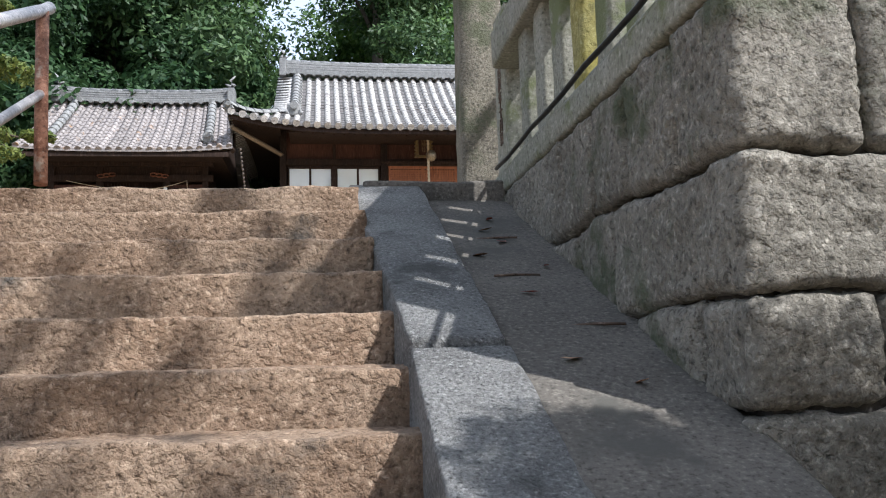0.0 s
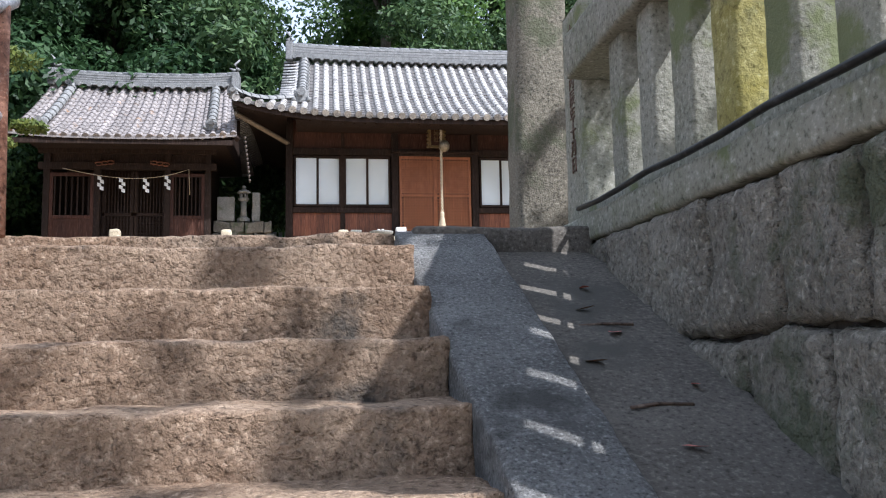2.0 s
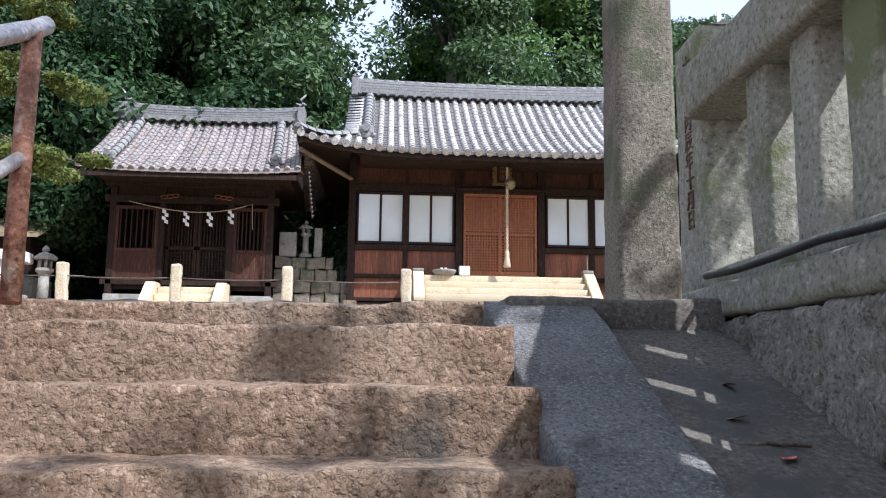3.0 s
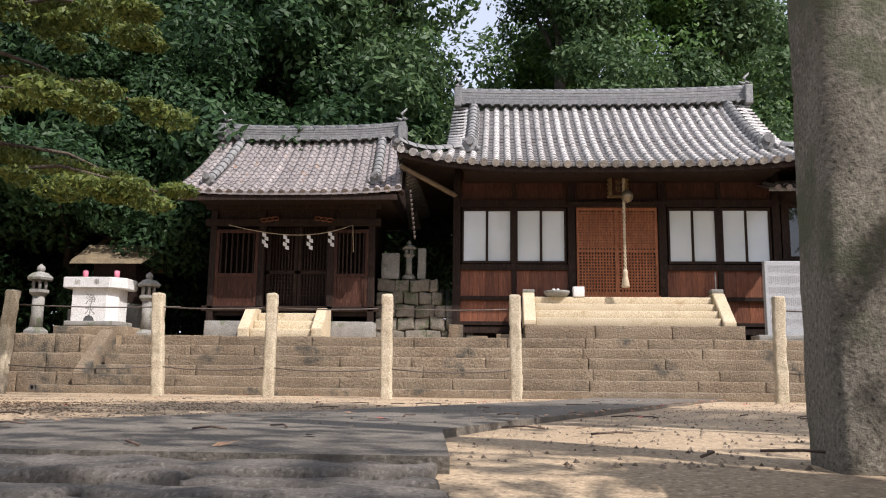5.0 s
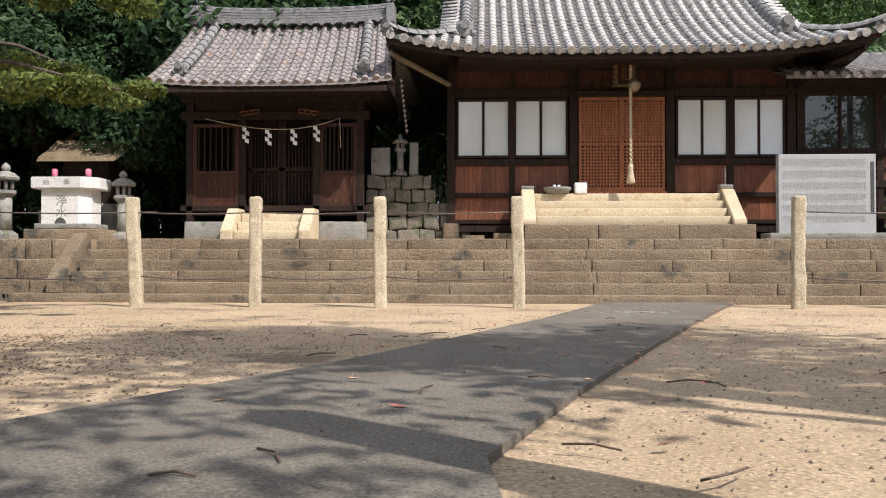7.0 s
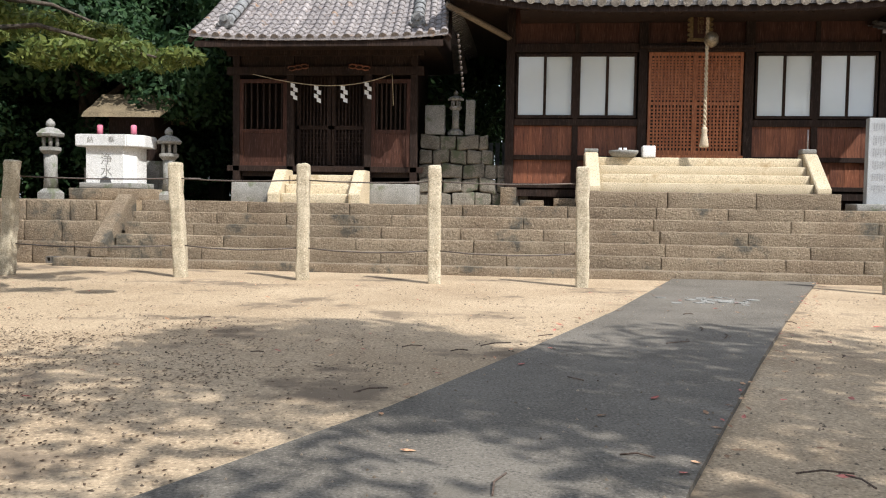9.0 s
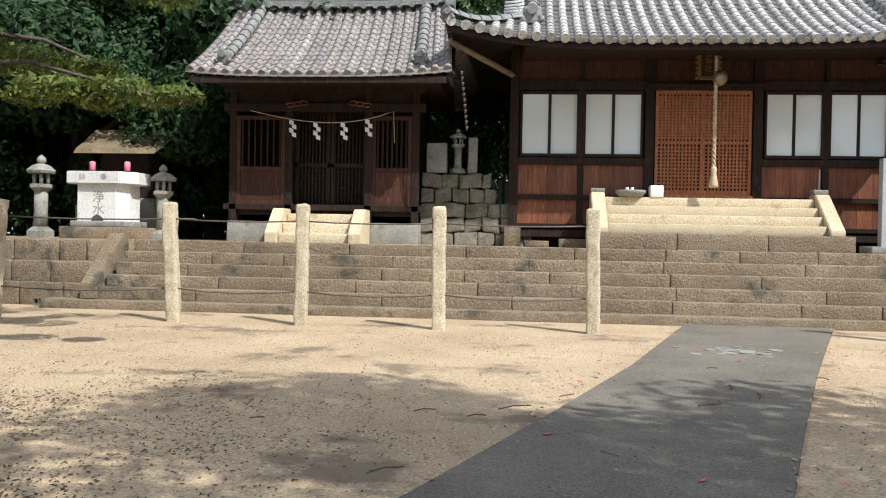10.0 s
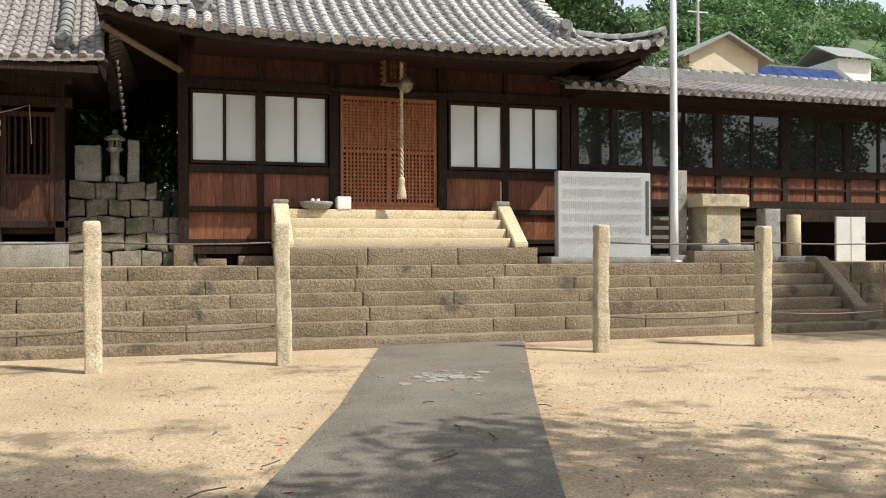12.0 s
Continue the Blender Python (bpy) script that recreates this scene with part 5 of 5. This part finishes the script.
tube(bm, [(0, 0, 0), (0.1, 0, 4), (0, 0.1, 8), (0, 0, 12)], 0.26, 10, r2=0.05)
for i in range(46):
    z = 3.2 + 8.5 * i / 46
    a = i * 2.4
    ln = (4.3 - 0.22 * z) * rnd.uniform(0.75, 1.1)
    tip = (ln * math.cos(a), ln * math.sin(a), z - 0.25 * ln * 0.4)
    tube(bm, [(0, 0, z), (tip[0] * 0.5, tip[1] * 0.5, z + 0.1), tip], 0.045, 5, r2=0.012)
    for k in range(6):
        f = 0.35 + 0.65 * k / 5
        clumps.append((tip[0] * f + rnd.uniform(-0.25, 0.25), tip[1] * f + rnd.uniform(-0.25, 0.25), z - 0.1 * ln * f + rnd.uniform(-0.1, 0.1), rnd.uniform(0.26, 0.46)))
part("trunk", bm, BARK, con)
cr = new("crown", leaf_mesh("crown", clumps, 330, 0.055, LEAF_C, 12, 0.35))
cr.parent = con

# ---- distance on the right ----
hill_clumps = []
rnd = random.Random(33)
bm = bmesh.new()
hx = [12 + 8 * i for i in range(17)]
hy = [60] + [76 + 9 * i for i in range(9)]


def hill_z(x, y):
    return 3 + 0.60 * (y - 72) + 3 * math.sin(x * 0.07)


g = [[bm.verts.new((x, y, hill_z(x, y))) for x in hx] for y in hy]
for a, b in zip(g, g[1:]):
    for q in range(len(hx) - 1):
        bm.faces.new((a[q], a[q + 1], b[q + 1], b[q]))
tagged(part("hillside", bm, material("hill_soil", (0.06, 0.10, 0.04), (0.09, 0.14, 0.06), 0.2, 0.9, 0)), "distant wooded green hillside", "hill", kind="structure")
for i in range(420):
    x, y = rnd.uniform(14, 138), rnd.uniform(78, 146)
    hill_clumps.append((x, y, hill_z(x, y) + rnd.uniform(0.5, 2.5), rnd.uniform(2.0, 4.2)))
wood = new("hill_wood", leaf_mesh("hill_wood", hill_clumps, 260, 0.42, LEAF_H, 4))
tagged(wood, "distant green woods covering the hillside", "woods", kind="stuff")
house = thing("house", "far beige plastered house with a grey gable roof", "house", at=(38.6, 62, 13.9))
part("wall", boxes((-3.0, 0, -18, 3.0, 7, 2.4)), PLASTER, house)
bm = bmesh.new()
a = [bm.verts.new(p) for p in ((-3.0, 0, 2.4), (3.0, 0, 2.4), (0, 0, 3.9))]
b = [bm.verts.new(p) for p in ((-3.0, 7, 2.4), (3.0, 7, 2.4), (0, 7, 3.9))]
bm.faces.new(a), bm.faces.new(b[::-1])
part("gable", bm, PLASTER, house)
for s in (-1, 1):
    bm = bmesh.new()
    vs = [bm.verts.new(p) for p in ((0, -0.7, 4.1), (s * 3.9, -0.7, 2.15), (s * 3.9, 7.7, 2.15), (0, 7.7, 4.1), (0, -0.7, 3.9), (s * 3.9, -0.7, 1.95), (s * 3.9, 7.7, 1.95), (0, 7.7, 3.9))]
    for q in ((0, 1, 2, 3), (7, 6, 5, 4), (0, 4, 5, 1), (1, 5, 6, 2), (2, 6, 7, 3)):
        bm.faces.new([vs[i] for i in q])
    bmesh.ops.recalc_face_normals(bm, faces=bm.faces[:])
    part("roof", bm, RIDGE, house)
win = part("window", boxes((-1.5, -0.08, 0.6, 1.6, 0.02, 0.75), (-1.5, -0.08, -0.6, -1.4, 0.02, 0.6), (1.5, -0.08, -0.6, 1.6, 0.02, 0.6), (0.0, -0.08, -0.6, 0.1, 0.02, 0.6)), STEEL, house)
part("pane", boxes((-1.4, -0.03, -0.6, 1.5, -0.01, 0.6)), GLASS, win)
part("window_hood", boxes((-1.8, -0.5, 0.9, 1.9, 0.0, 1.1)), RIDGE, house)
h2 = thing("house", "far house with blue solar panels on its roof", "house", at=(50.0, 66, 13.4))
part("wall", boxes((-5, 0, -18, 6, 7, 0.9)), PLASTER, h2)
bm = bmesh.new()
bm.faces.new([bm.verts.new(p) for p in ((-5.6, -0.8, 0.8), (6.6, -0.8, 0.8), (6.2, 4, 4.6), (-5.2, 4, 4.6))])
bmesh.ops.solidify(bm, geom=bm.faces[:], thickness=0.2)
sr = part("roof", bm, RIDGE, h2)
for i in range(6):
    bm = bmesh.new()
    vs = [bm.verts.new(p) for p in ((-4.9 + 1.7 * i, -0.35, 1.3), (-3.3 + 1.7 * i, -0.35, 1.3), (-3.3 + 1.7 * i, 3.5, 4.35), (-4.9 + 1.7 * i, 3.5, 4.35))]
    bm.faces.new(vs)
    bmesh.ops.solidify(bm, geom=bm.faces[:], thickness=0.06)
    part("solar_panel", bm, SOLAR, sr)
h3 = thing("house", "far white-walled house with grey roof on the slope", "house", at=(67, 80, 18.8))
part("wall", boxes((-2, 0, -22, 2.2, 6, 3.0)), WHITE, h3)
part("roof", side_prism([(-0.8, 3.0), (3, 5.0), (6.8, 3.0), (3, 4.7)], -2.6, 2.8), RIDGE, h3)
up = thing("utility_pole", "far grey concrete utility pole with crossarms", "utility pole", at=(41.6, 70, 0))
part("pole", lathe(bmesh.new(), [(0.2, 0), (0.13, 25)], 8), LANT, up)
for z in (22.0, 23.4):
    part("crossarm", boxes((-1.0, -0.06, z, 1.0, 0.06, z + 0.12)), STEEL, up)

# ---- fallen leaves and twigs ----
random.seed(17)


def fallen(x, y, z, mat, size, label):
    bm = bmesh.new()
    pts = [(-1, 0, 0), (-0.45, 0.38, 0.10), (0.3, 0.34, 0.05), (1, 0, 0.16), (0.3, -0.34, 0.12), (-0.45, -0.38, 0.02)]
    top = [bm.verts.new(Vector(p) * size) for p in pts]
    mid = bm.verts.new((0, 0, 0.0))
    for q in range(6):
        bm.faces.new((top[q], top[(q + 1) % 6], mid))
    ob = part("fallen_leaf", bm, mat)
    ob.matrix_basis = pose(x, y, z + 0.006, random.uniform(-8, 8), random.uniform(-8, 8), random.uniform(0, 360))
    return tagged(ob, label, "leaf", "fallen leaves")


for x, y, red in ((1.86, 3.95, 1), (1.83, 3.55, 1), (1.92, 3.2, 1), (1.78, 2.9, 1), (1.88, 2.2, 0), (1.75, 2.35, 0), (1.70, 3.35, 0), (1.80, 3.75, 0)):
    fallen(x, y, (y - 4.4) * 0.405 - 0.133, REDLEAF if red else DRYLEAF, random.uniform(0.025, 0.04), "small reddish fallen leaf on the concrete slope")
for i in range(190):
    x, y = random.uniform(-7, 7), random.uniform(5.6, 17.8)
    fallen(x, y, max(0.012, court_height(x, y) - 0.03), random.choice((DRYLEAF, DRYLEAF, REDLEAF)), random.uniform(0.025, 0.055), "small dry fallen leaf on the court")
for i in range(46):
    x, y, a = random.uniform(-5, 4.5), random.uniform(5.6, 15), random.uniform(0, 6.28)
    ln = random.uniform(0.1, 0.32)
    tw = part("twig", tube(bmesh.new(), [(0, 0, 0), (ln * 0.5, 0.02, 0.008), (ln, -0.01, 0.002)], 0.005, 5), TWIG)
    tw.matrix_basis = pose(x, y, 0.018, 0, 0, math.degrees(a))
    tagged(tw, "thin dry twig lying on the court", "twig", "fallen twigs")
for x, y in ((1.78, 3.1), (1.9, 2.6), (1.82, 3.62)):
    tw = part("twig", tube(bmesh.new(), [(-0.08, 0, 0), (0.0, 0.01, 0.006), (0.09, -0.01, 0.002)], 0.005, 5), TWIG)
    tw.matrix_basis = pose(x, y, (y - 4.4) * 0.405 - 0.133, 0, 0, random.uniform(-20, 20))
    tagged(tw, "thin dry twig on the concrete slope", "twig", "fallen twigs")
# litter gathered along the path's edges, and a pale worn patch on it
for i in range(150):
    y = random.uniform(8.7, 19.6)
    x = (1.25 + (y - 8.6) * 0.367 if i % 3 else -0.75 + (y - 9.0) * 0.348) + random.gauss(0.05, 0.09)
    fallen(x, y, 0.012, random.choice((DRYLEAF, DRYLEAF, DRYLEAF, REDLEAF)), random.uniform(0.02, 0.045), "small dry fallen leaf beside the path")
wp = thing("worn_patch", "pale flaked patches worn into the paved path", "patch", kind="structure")
for i in range(34):
    cx, cy, r = 3.05 + random.gauss(0, 0.26), 16.4 + random.gauss(0, 0.28), random.uniform(0.03, 0.09)
    ring = [(cx + r * random.uniform(0.6, 1.3) * math.cos(k * 0.7), cy + r * random.uniform(0.6, 1.3) * math.sin(k * 0.7)) for k in range(9)]
    part("flake", prism(ring, 0.010, 0.0160 + 0.0002 * i), LANT, wp)

# gravel strewn over the court
rng = np.random.default_rng(77)
verts, faces = [], []
for i in range(9000):
    x, y = rng.uniform(-7, 7.5), 5.6 + 12.2 * rng.random() ** 1.3
    r = rng.uniform(0.005, 0.016)
    z = max(court_height(x, y) - 0.03, 0.012 if 0.348 * (y - 9.9) - 0.4 < x < 0.367 * (y - 8.6) + 1.25 and y > 7 else -1)
    if rng.random() < 0.75 and z == 0.012:
        continue
    a, n = rng.uniform(0, 6.283), len(verts)
    for k in range(4):
        verts.append((x + r * math.cos(a + k * 1.571) * rng.uniform(0.7, 1.4), y + r * math.sin(a + k * 1.571) * rng.uniform(0.7, 1.4), z - 0.003))
    verts.append((x, y, z + r * 0.8))
    faces += [(n + k, n + (k + 1) % 4, n + 4) for k in range(4)]
me = bpy.data.meshes.new("gravel")
me.from_pydata(verts, [], faces)
me.materials.append(leafy("gravel_grit", (0.11, 0.08, 0.055), (0.42, 0.34, 0.25)))
tagged(new("gravel", me), "loose brown and pale grit strewn over the sand", "gravel", kind="stuff")

# dark leaf mould gathered on the sand under the conifer
verts, faces = [], []
for i in range(20000):
    x, y = rng.normal(-4.4, 1.8), rng.normal(10.3, 1.5)
    if x > 0.348 * (y - 9.9) - 0.5 or y < 7:
        continue
    if noise.noise(Vector((x * 0.9, y * 1.6, 7))) < rng.uniform(-0.45, 0.25):
        continue
    r, a, n, z = rng.uniform(0.007, 0.021), rng.uniform(0, 6.283), len(verts), court_height(x, y) - 0.026
    u, w = (r * math.cos(a), r * math.sin(a)), (-0.4 * r * math.sin(a), 0.4 * r * math.cos(a))
    verts += [(x - u[0], y - u[1], z + rng.uniform(0, 0.004)), (x + w[0], y + w[1], z + 0.004), (x + u[0], y + u[1], z + rng.uniform(0, 0.008)), (x - w[0], y - w[1], z)]
    faces.append((n, n + 3, n + 2, n + 1))
me = bpy.data.meshes.new("leaf_mould")
me.from_pydata(verts, [], faces)
me.materials.append(leafy("dark_litter", (0.045, 0.028, 0.019), (0.12, 0.075, 0.047)))
tagged(new("leaf_mould", me), "dark brown leaf mould spread over the sand", "leaf litter", kind="stuff")
